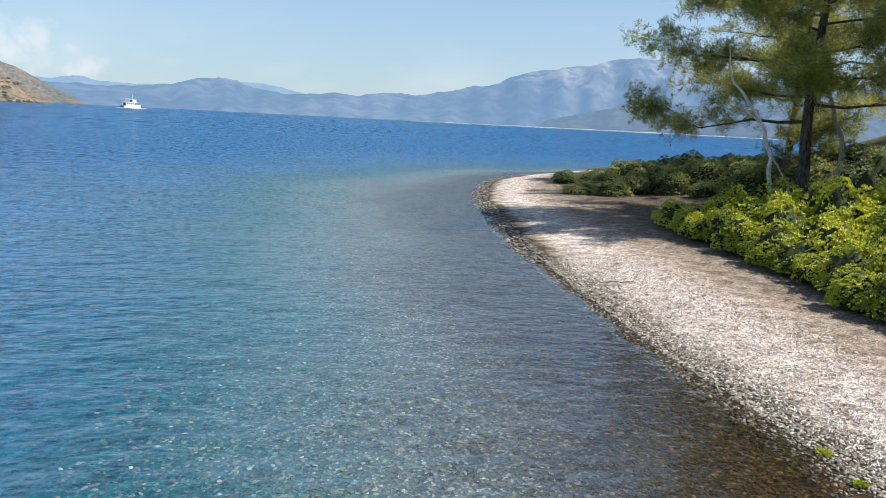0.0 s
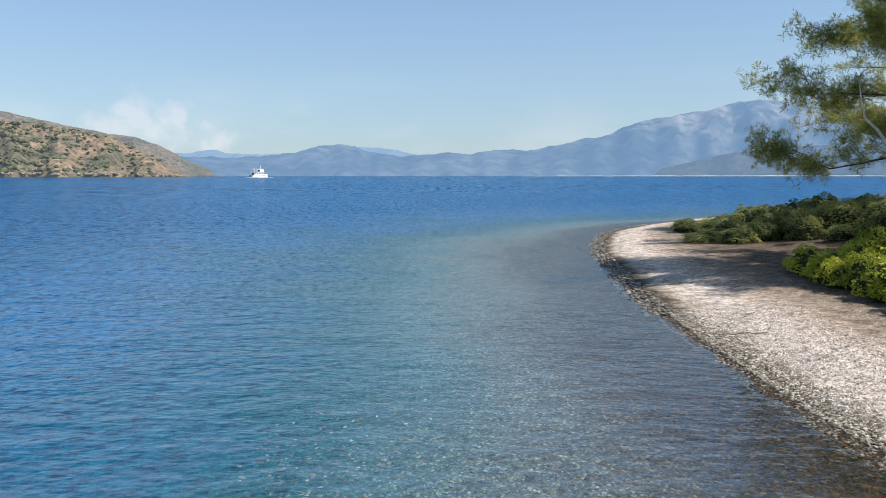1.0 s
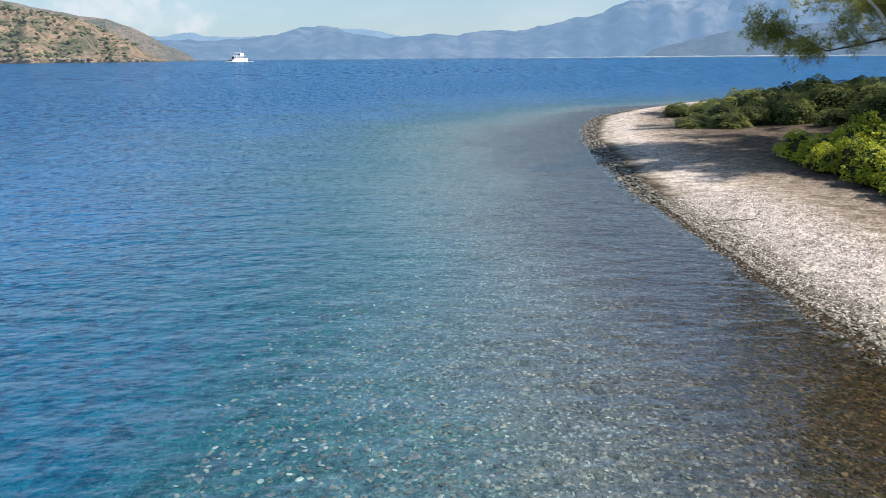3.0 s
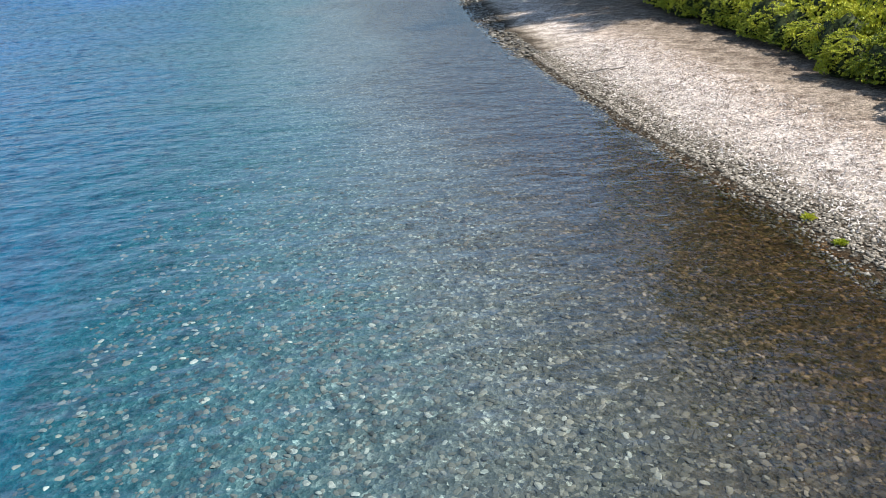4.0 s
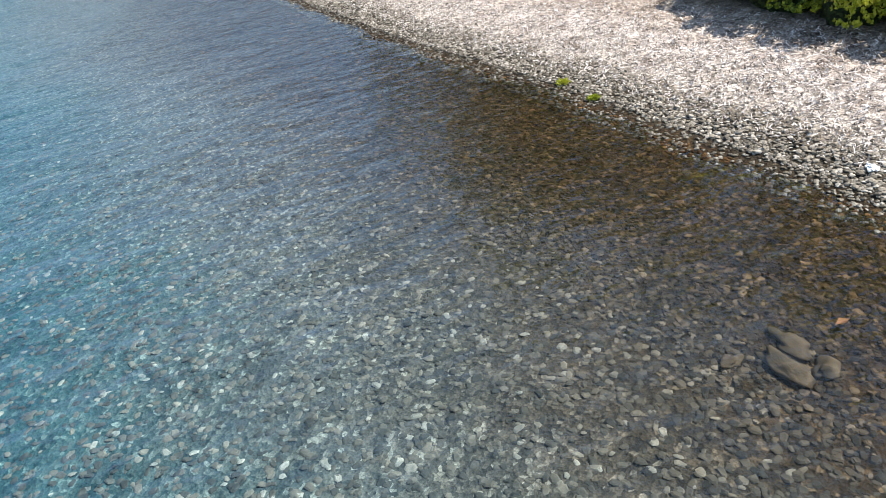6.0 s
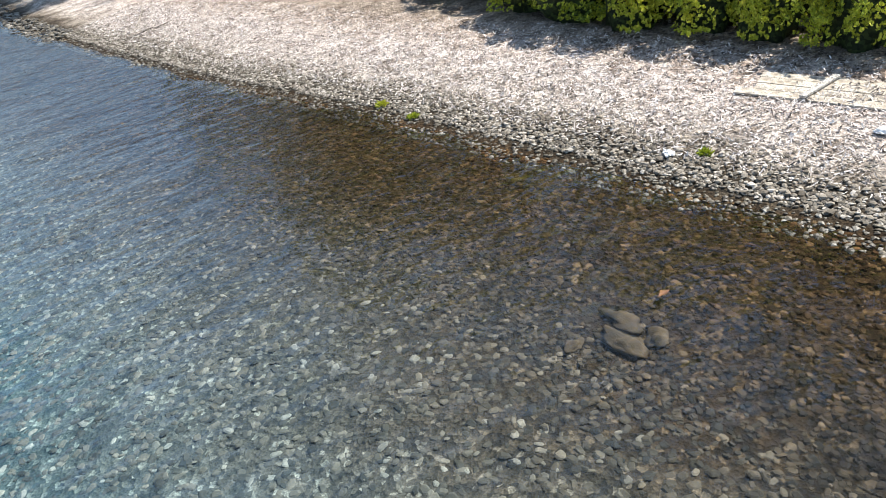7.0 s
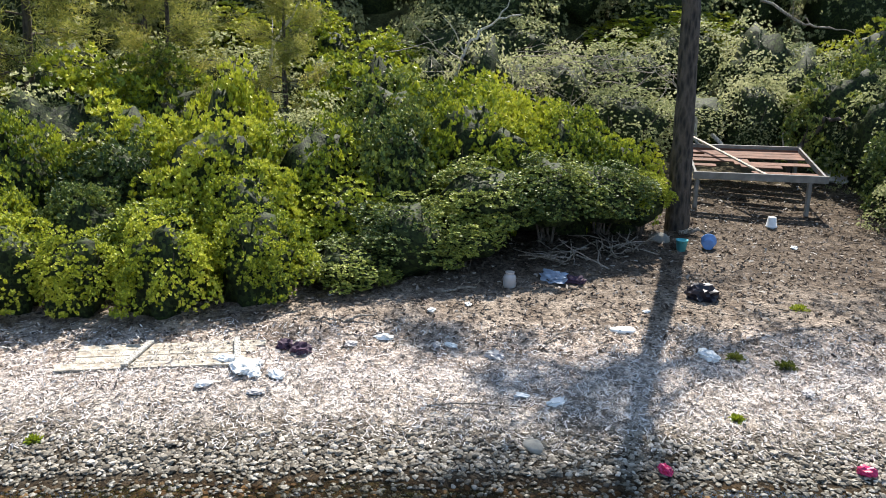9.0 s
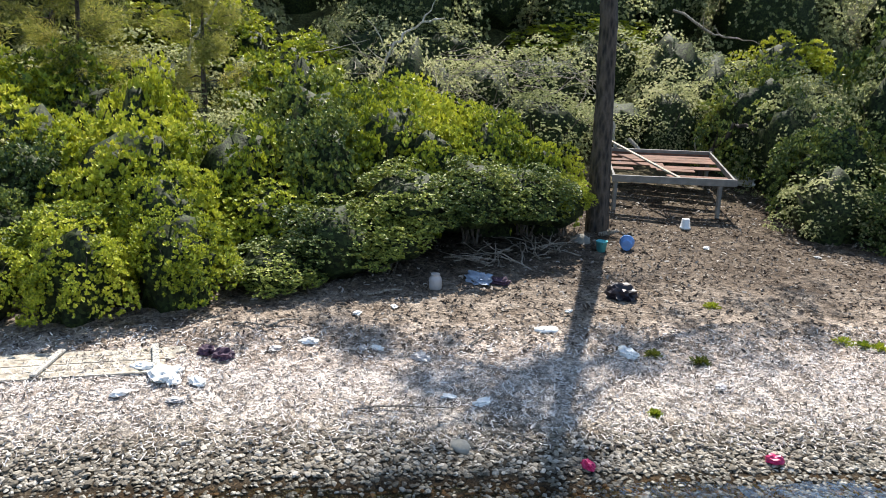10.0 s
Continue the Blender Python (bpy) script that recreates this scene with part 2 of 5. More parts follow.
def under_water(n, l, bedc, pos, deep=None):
    """The colour of stones seen through clear water: red goes first, blue scatters back as it deepens, and a milky sky
    reflection is painted in.
    """
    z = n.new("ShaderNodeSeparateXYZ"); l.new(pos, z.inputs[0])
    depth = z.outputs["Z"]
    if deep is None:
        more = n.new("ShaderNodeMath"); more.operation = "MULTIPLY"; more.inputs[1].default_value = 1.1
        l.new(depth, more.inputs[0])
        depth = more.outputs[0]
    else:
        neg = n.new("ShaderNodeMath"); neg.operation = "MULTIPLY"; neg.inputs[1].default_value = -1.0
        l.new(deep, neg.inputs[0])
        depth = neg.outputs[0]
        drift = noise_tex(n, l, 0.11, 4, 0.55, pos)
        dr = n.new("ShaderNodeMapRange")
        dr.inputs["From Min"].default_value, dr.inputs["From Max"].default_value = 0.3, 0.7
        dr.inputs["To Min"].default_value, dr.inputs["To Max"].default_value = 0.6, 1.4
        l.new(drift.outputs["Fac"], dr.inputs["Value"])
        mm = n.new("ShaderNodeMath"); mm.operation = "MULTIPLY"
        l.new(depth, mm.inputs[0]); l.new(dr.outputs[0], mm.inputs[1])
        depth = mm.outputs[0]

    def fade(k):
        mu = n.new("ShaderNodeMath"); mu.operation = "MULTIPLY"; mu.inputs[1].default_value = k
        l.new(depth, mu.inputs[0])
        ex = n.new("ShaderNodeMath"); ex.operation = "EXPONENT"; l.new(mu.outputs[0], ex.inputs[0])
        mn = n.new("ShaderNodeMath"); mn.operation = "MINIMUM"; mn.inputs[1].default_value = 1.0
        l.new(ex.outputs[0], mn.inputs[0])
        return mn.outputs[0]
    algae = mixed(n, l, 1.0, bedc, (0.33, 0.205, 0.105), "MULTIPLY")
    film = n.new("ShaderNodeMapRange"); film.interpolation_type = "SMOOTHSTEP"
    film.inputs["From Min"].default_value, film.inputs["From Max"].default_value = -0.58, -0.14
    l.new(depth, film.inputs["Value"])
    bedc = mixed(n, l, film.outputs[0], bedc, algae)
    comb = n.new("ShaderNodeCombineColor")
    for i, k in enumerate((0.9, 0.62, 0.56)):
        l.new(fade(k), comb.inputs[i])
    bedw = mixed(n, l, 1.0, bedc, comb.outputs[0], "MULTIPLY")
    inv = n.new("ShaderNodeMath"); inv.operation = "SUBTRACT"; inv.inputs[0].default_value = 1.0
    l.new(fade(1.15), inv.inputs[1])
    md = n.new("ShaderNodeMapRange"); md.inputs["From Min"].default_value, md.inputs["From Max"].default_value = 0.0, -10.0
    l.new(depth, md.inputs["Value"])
    # scatter by depth; the milky shallow tones also paint in reflected sky
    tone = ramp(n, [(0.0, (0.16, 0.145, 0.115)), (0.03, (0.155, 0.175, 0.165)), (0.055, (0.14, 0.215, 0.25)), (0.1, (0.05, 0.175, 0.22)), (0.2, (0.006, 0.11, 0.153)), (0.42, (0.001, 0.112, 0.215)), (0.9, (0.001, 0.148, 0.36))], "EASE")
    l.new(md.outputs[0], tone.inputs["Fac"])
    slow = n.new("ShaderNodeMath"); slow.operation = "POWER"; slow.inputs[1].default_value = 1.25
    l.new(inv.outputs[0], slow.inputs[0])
    scatter_and_sky = mixed(n, l, slow.outputs[0], (0, 0, 0), tone.outputs["Color"])
    return z, mixed(n, l, 1.0, bedw, scatter_and_sky, "ADD")


def ground_material():
    m, n, l, b = mat("beach_and_seabed")
    at = n.new("ShaderNodeAttribute"); at.attribute_name = "inland"
    pos = position(n)
    edge = noise_tex(n, l, 1.1, 4, 0.6, pos)
    ma = n.new("ShaderNodeMath"); ma.operation = "MULTIPLY_ADD"; ma.inputs[1].default_value = 1.1
    sub = n.new("ShaderNodeMath"); sub.operation = "SUBTRACT"; sub.inputs[1].default_value = 0.55
    l.new(at.outputs["Fac"], sub.inputs[0])
    l.new(edge.outputs["Fac"], ma.inputs[0]); l.new(sub.outputs[0], ma.inputs[2])
    mr = n.new("ShaderNodeMapRange"); mr.inputs["From Min"].default_value, mr.inputs["From Max"].default_value = 0.0, 16.0
    l.new(ma.outputs[0], mr.inputs["Value"])
    # the inland litter browns also carry painted shade from shrubs and pines
    land = ramp(n, [(0.0, (0.045, 0.037, 0.027)), (0.028, (0.085, 0.07, 0.052)), (0.045, (0.26, 0.225, 0.185)), (0.06, (0.46, 0.41, 0.36)), (0.12, (0.57, 0.505, 0.46)), (0.16, (0.48, 0.405, 0.35)),
                    (0.22, (0.30, 0.25, 0.205)), (0.34, (0.15, 0.12, 0.095)), (0.62, (0.11, 0.085, 0.062)), (0.85, (0.11, 0.10, 0.055)), (1.0, (0.10, 0.105, 0.045))])
    l.new(mr.outputs[0], land.inputs["Fac"])
    cell = noise_tex(n, l, 22.0, coords=pos, kind="ShaderNodeTexVoronoi")
    cell2 = noise_tex(n, l, 42.0, coords=pos, kind="ShaderNodeTexVoronoi")
    fine = noise_tex(n, l, 60.0, 4, 0.7, pos)
    blot = noise_tex(n, l, 3.0, 6, 0.65, pos)
    hue = ramp(n, [(0.0, (0.55, 0.55, 0.55)), (0.5, (0.95, 0.95, 0.95)), (1.0, (1.35, 1.33, 1.3))])
    sepx = n.new("ShaderNodeSeparateColor"); l.new(cell.outputs["Color"], sepx.inputs[0])
    l.new(sepx.outputs[0], hue.inputs["Fac"])
    grain = ramp(n, [(0.36, (0.42, 0.4, 0.38)), (0.62, (1.3, 1.3, 1.3))])
    l.new(fine.outputs["Fac"], grain.inputs["Fac"])
    soil = ramp(n, [(0.36, (0.5, 0.46, 0.43)), (0.62, (1.2, 1.2, 1.2))])
    l.new(blot.outputs["Fac"], soil.inputs["Fac"])
    c = mixed(n, l, 1.0, land.outputs["Color"], hue.outputs["Color"], "MULTIPLY")
    c = mixed(n, l, 1.0, c, grain.outputs["Color"], "MULTIPLY")
    c = mixed(n, l, 1.0, c, soil.outputs["Color"], "MULTIPLY")
    # under water: stones seen through clear to deep blue water
    # stone tones; the palest also stand in for flecks of sunlight
    bed = ramp(n, [(0.0, (0.055, 0.048, 0.037)), (0.5, (0.145, 0.126, 0.098)), (0.85, (0.25, 0.222, 0.176)), (1.0, (0.6, 0.58, 0.5))])
    l.new(sepx.outputs[1], bed.inputs["Fac"])
    bedc = mixed(n, l, 1.0, bed.outputs["Color"], grain.outputs["Color"], "MULTIPLY")
    weed = noise_tex(n, l, 0.5, 4, 0.6, pos)
    wr = ramp(n, [(0.4, (1.15, 1.15, 1.15)), (0.7, (0.75, 0.78, 0.7))])
    l.new(weed.outputs["Fac"], wr.inputs["Fac"])
    bedc = mixed(n, l, 1.0, bedc, wr.outputs["Color"], "MULTIPLY")
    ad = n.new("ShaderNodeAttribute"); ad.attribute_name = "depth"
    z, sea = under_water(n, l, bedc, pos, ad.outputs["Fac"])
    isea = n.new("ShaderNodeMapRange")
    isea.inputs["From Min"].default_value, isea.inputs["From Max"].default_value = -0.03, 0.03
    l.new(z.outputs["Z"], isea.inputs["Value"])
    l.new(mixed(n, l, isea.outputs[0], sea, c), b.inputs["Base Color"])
    b.inputs["Roughness"].default_value = 0.95
    b.inputs["Specular IOR Level"].default_value = 0.1
    nm = bumped(n, l, cell.outputs["Distance"], 0.5, 0.03, None)
    nm = bumped(n, l, cell2.outputs["Distance"], 0.5, 0.012, None, nm)
    bumped(n, l, fine.outputs["Fac"], 0.5, 0.012, b, nm)
    return m


def water_material():
    m, n, l, b = mat("sea_water")
    n.remove(b)
    pos = position(n)
    mp = n.new("ShaderNodeMapping"); mp.inputs["Rotation"].default_value = (0, 0, radians(12)); mp.inputs["Scale"].default_value = (0.85, 1.3, 1)
    l.new(pos, mp.inputs["Vector"])
    w1 = noise_tex(n, l, 3.6, 3, 0.5, mp.outputs["Vector"])
    w2 = noise_tex(n, l, 1.2, 3, 0.55, mp.outputs["Vector"])
    w3 = noise_tex(n, l, 0.4, 4, 0.62, mp.outputs["Vector"])
    gust = noise_tex(n, l, 0.035, 3, 0.5, mp.outputs["Vector"])
    gr = n.new("ShaderNodeMapRange")
    gr.inputs["From Min"].default_value, gr.inputs["From Max"].default_value = 0.35, 0.65
    gr.inputs["To Min"].default_value, gr.inputs["To Max"].default_value = 0.6, 1.2
    l.new(gust.outputs["Fac"], gr.inputs["Value"])
    # calmer by the shore, rougher out in the bay
    off = n.new("ShaderNodeAttribute"); off.attribute_name = "offshore"
    rough = n.new("ShaderNodeMapRange")
    rough.inputs["From Min"].default_value, rough.inputs["From Max"].default_value = 4, 32
    rough.inputs["To Min"].default_value, rough.inputs["To Max"].default_value = 0.08, 0.9
    l.new(off.outputs["Fac"], rough.inputs["Value"])
    both = n.new("ShaderNodeMath"); both.operation = "MULTIPLY_ADD"; both.inputs[1].default_value = 0.95
    l.new(rough.outputs[0], both.inputs[0]); both.inputs[2].default_value = 0.24
    gmul = n.new("ShaderNodeMath"); gmul.operation = "MULTIPLY"
    l.new(gr.outputs[0], gmul.inputs[0]); l.new(both.outputs[0], gmul.inputs[1])
    nm = bumped(n, l, w3.outputs["Fac"], 0.5, 1.6, None)
    l.new(rough.outputs[0], nm.node.inputs["Strength"])
    nm = bumped(n, l, w2.outputs["Fac"], 0.9, 0.42, None, nm)
    l.new(gmul.outputs[0], nm.node.inputs["Strength"])
    nm = bumped(n, l, w1.outputs["Fac"], 0.9, 0.15, None, nm)
    l.new(gmul.outputs[0], nm.node.inputs["Strength"])
    fr = n.new("ShaderNodeFresnel"); fr.inputs["IOR"].default_value = 1.36
    l.new(nm, fr.inputs["Normal"])
    soft = bumped(n, l, w2.outputs["Fac"], 0.5, 0.10, None)
    soft = bumped(n, l, w1.outputs["Fac"], 0.5, 0.04, None, soft)
    # wave fronts hide one another at a low angle, so the mirror never fills
    gain = n.new("ShaderNodeMath"); gain.operation = "MULTIPLY"; gain.inputs[1].default_value = 4.3
    low = n.new("ShaderNodeMath"); low.operation = "SUBTRACT"; low.inputs[1].default_value = 0.022; low.use_clamp = True
    l.new(fr.outputs[0], low.inputs[0]); l.new(low.outputs[0], gain.inputs[0])
    crowd = n.new("ShaderNodeMath"); crowd.operation = "MULTIPLY_ADD"; crowd.inputs[1].default_value, crowd.inputs[2].default_value = 1.7, 1.0
    l.new(gain.outputs[0], crowd.inputs[0])
    cap = n.new("ShaderNodeMath"); cap.operation = "DIVIDE"
    l.new(gain.outputs[0], cap.inputs[0]); l.new(crowd.outputs[0], cap.inputs[1])
    gl = n.new("ShaderNodeBsdfGlossy"); gl.inputs["Roughness"].default_value = 0.1
    l.new(soft, gl.inputs["Normal"])
    tr = n.new("ShaderNodeBsdfTransparent")
    # caustic threads of sunlight, painted as brighter lines in the transparent tint
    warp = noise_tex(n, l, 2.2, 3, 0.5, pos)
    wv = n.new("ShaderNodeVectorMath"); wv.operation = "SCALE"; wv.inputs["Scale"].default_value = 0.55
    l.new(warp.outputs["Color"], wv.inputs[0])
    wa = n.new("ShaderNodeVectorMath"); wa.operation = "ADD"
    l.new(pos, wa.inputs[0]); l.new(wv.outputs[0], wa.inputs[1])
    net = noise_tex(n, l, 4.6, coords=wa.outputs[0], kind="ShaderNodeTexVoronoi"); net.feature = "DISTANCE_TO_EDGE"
    caustic_tint = ramp(n, [(0.0, (1.0, 1.0, 1.0)), (0.03, (0.88, 0.89, 0.89)), (0.12, (0.72, 0.735, 0.735))])
    l.new(net.outputs["Distance"], caustic_tint.inputs["Fac"])
    # dark flanks of short steep wavelets, painted as shading in the transparent tint
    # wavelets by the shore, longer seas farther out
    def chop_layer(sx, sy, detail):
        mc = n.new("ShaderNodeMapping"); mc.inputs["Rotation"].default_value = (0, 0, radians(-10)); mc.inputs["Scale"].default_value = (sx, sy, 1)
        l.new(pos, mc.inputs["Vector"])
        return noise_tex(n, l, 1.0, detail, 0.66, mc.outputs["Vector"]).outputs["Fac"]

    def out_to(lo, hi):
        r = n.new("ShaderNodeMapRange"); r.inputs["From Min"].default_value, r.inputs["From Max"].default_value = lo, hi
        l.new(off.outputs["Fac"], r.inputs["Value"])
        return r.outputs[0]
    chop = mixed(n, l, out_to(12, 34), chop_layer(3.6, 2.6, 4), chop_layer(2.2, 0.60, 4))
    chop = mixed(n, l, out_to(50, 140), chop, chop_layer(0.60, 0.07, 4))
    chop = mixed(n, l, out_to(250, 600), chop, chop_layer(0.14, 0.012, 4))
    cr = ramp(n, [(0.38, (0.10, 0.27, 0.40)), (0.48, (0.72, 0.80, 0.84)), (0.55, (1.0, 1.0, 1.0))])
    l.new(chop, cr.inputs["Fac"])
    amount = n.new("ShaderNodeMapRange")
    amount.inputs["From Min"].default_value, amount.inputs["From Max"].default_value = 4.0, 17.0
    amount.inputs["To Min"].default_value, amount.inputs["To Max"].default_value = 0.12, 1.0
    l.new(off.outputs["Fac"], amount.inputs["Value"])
    wave_shade_tint = mixed(n, l, amount.outputs[0], caustic_tint.outputs["Color"], cr.outputs["Color"])
    l.new(wave_shade_tint, tr.inputs["Color"])
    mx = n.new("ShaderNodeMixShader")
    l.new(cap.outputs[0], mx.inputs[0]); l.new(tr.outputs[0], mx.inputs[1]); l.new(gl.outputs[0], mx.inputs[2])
    l.new(mx.outputs[0], n["Material Output"].inputs["Surface"])
    return m


M_GROUND, M_WATER = ground_material(), water_material()
gxs = graded(-4500, -6, 18, 4500, 0.2)
gys = graded(-4500, -10, 46, 4500, 0.22)
me, gxv, gyv = grid_mesh("ground", gxs, gys, ground_z)
inl = me.attributes.new("inland", "FLOAT", "POINT")
inl.data.foreach_set("value", shore_dist(gxv, gyv).astype(np.float32))
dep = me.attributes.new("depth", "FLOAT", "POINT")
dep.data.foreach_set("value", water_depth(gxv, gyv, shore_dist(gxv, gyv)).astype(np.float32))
me.materials.append(M_GROUND)
ground = tagged(new("ground", me), "pale pebble beach sloping into a stony seabed", "ground", kind="structure")


def waves(x, y):
    fade = np.clip(1 - np.hypot(x - 4, y - 12) / 60, 0, 1)
    return fade * (0.002 * np.sin(1.7 * x + 2.6 * y + np.sin(0.7 * x - 0.4 * y)) + 0.002 * np.sin(-2.3 * x + 1.9 * y + 1 + np.sin(0.5 * y)) + 0.001 * np.sin(3.1 * x + 0.6 * y + 2 * np.sin(0.9 * y)))


me, wxv, wyv = grid_mesh("water", graded(-4500, -14, 12, 4500, 0.25), graded(-4500, -10, 46, 4500, 0.25), waves)
out = me.attributes.new("offshore", "FLOAT", "POINT")
out.data.foreach_set("value", (-shore_dist(wxv, wyv)).astype(np.float32))
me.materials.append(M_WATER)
tagged(new("water", me), "clear rippled sea turning from shallow green to deep blue", "sea", kind="structure")

# ---- distant land ----
def land_with_haze_glow(name, near, dark, haze, amount, scale, crags=None):
    """Far land; the pale haze of the air between is painted into the surface as glow."""
    m, n, l, b = mat(name)
    pos = position(n)
    a, f = noise_tex(n, l, scale, 6, 0.62, pos), noise_tex(n, l, scale * 6, 5, 0.6, pos)
    r = ramp(n, [(0.41, dark), (0.56, near)])
    l.new(a.outputs["Fac"], r.inputs["Fac"])
    r2 = ramp(n, [(0.38, (0.4, 0.45, 0.4)), (0.62, (1.2, 1.2, 1.2))])
    l.new(f.outputs["Fac"], r2.inputs["Fac"])
    colour = mixed(n, l, 1.0, r.outputs["Color"], r2.outputs["Color"], "MULTIPLY")
    rock = None
    if crags:
        # pale bare rock and scree above the woods
        sz = n.new("ShaderNodeSeparateXYZ"); l.new(pos, sz.inputs[0])
        up = n.new("ShaderNodeMapRange"); up.inputs["From Min"].default_value, up.inputs["From Max"].default_value = crags
        l.new(sz.outputs["Z"], up.inputs["Value"])
        cn = noise_tex(n, l, scale * 2.6, 8, 0.66, pos)
        cr = ramp(n, [(0.47, (0, 0, 0)), (0.60, (1, 1, 1))])
        l.new(cn.outputs["Fac"], cr.inputs["Fac"])
        rk = n.new("ShaderNodeMath"); rk.operation = "MULTIPLY"
        l.new(up.outputs[0], rk.inputs[0]); l.new(cr.outputs["Color"], rk.inputs[1])
        rock = rk.outputs[0]
        colour = mixed(n, l, rock, colour, (0.50, 0.47, 0.45))
    l.new(colour, b.inputs["Base Color"])
    b.inputs["Roughness"].default_value = 1.0
    b.inputs["Specular IOR Level"].default_value = 0.0
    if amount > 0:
        # haze: an emission colour mixed over the land's own colour
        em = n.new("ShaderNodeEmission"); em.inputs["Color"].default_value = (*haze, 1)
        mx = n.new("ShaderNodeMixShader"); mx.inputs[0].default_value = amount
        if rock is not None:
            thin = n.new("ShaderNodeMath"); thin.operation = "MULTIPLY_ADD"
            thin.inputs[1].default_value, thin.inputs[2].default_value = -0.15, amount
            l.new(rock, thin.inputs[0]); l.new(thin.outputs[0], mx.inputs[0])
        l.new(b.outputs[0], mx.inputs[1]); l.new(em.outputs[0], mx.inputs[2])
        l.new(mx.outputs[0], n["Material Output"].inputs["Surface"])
    return m


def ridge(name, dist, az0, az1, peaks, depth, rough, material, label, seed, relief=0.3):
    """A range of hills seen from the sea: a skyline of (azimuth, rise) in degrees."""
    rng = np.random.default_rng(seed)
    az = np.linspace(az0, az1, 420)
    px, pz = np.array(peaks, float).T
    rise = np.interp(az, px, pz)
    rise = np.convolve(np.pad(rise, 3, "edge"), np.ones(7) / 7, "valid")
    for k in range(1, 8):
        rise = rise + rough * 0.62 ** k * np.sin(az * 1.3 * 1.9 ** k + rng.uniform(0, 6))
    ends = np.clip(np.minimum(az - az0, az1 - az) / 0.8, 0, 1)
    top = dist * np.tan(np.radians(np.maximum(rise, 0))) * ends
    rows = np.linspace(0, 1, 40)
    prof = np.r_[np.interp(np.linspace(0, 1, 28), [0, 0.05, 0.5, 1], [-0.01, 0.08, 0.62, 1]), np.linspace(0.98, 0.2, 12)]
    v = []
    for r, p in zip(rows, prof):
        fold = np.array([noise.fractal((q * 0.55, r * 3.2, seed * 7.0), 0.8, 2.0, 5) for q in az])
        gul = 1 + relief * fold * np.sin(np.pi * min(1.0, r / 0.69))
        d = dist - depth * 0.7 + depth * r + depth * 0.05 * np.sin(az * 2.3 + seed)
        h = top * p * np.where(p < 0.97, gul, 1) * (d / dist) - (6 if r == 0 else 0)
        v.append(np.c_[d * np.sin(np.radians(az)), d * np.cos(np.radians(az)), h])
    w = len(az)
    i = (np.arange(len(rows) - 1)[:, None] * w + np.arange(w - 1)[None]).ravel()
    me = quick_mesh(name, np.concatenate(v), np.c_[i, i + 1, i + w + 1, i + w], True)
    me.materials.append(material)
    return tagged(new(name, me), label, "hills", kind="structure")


M_FAR = land_with_haze_glow("far_mountain", (0.36, 0.35, 0.33), (0.15, 0.18, 0.17), (0.128, 0.222, 0.365), 0.88, 0.0022, crags=(120.0, 270.0))
M_FOOT = land_with_haze_glow("foothill", (0.16, 0.17, 0.14), (0.06, 0.08, 0.07), (0.13, 0.20, 0.31), 0.80, 0.006)
M_FARTHER = land_with_haze_glow("farther_mountain", (0.3, 0.3, 0.3), (0.15, 0.17, 0.16), (0.20, 0.32, 0.475), 0.92, 0.003)
M_ISLE = land_with_haze_glow("dry_hillside", (0.23, 0.16, 0.108), (0.10, 0.09, 0.06), (0.30, 0.36, 0.44), 0.12, 0.012)
M_ISLE_B = land_with_haze_glow("dry_hillside_behind", (0.17, 0.125, 0.095), (0.09, 0.09, 0.07), (0.30, 0.38, 0.48), 0.22, 0.014)
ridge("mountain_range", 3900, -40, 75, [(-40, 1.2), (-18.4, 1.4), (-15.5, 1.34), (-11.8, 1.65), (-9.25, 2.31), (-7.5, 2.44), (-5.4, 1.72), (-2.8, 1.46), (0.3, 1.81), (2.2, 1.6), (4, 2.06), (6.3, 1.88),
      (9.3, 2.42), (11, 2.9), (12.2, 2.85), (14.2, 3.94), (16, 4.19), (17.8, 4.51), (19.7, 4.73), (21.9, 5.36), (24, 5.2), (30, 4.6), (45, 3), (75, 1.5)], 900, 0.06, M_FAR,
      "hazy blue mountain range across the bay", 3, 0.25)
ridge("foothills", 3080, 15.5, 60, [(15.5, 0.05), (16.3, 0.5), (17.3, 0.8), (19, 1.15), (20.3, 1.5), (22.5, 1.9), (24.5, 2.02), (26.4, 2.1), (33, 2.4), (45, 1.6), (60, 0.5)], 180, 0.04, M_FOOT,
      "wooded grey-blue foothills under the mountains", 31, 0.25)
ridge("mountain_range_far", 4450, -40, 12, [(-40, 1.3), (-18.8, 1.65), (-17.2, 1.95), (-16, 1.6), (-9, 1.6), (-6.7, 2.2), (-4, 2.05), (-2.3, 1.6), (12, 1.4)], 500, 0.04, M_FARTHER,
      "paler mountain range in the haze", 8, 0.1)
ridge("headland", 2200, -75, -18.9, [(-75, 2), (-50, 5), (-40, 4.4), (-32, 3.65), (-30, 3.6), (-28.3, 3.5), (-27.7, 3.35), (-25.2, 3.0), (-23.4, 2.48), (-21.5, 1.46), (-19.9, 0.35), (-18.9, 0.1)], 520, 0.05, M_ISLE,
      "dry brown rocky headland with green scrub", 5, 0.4)


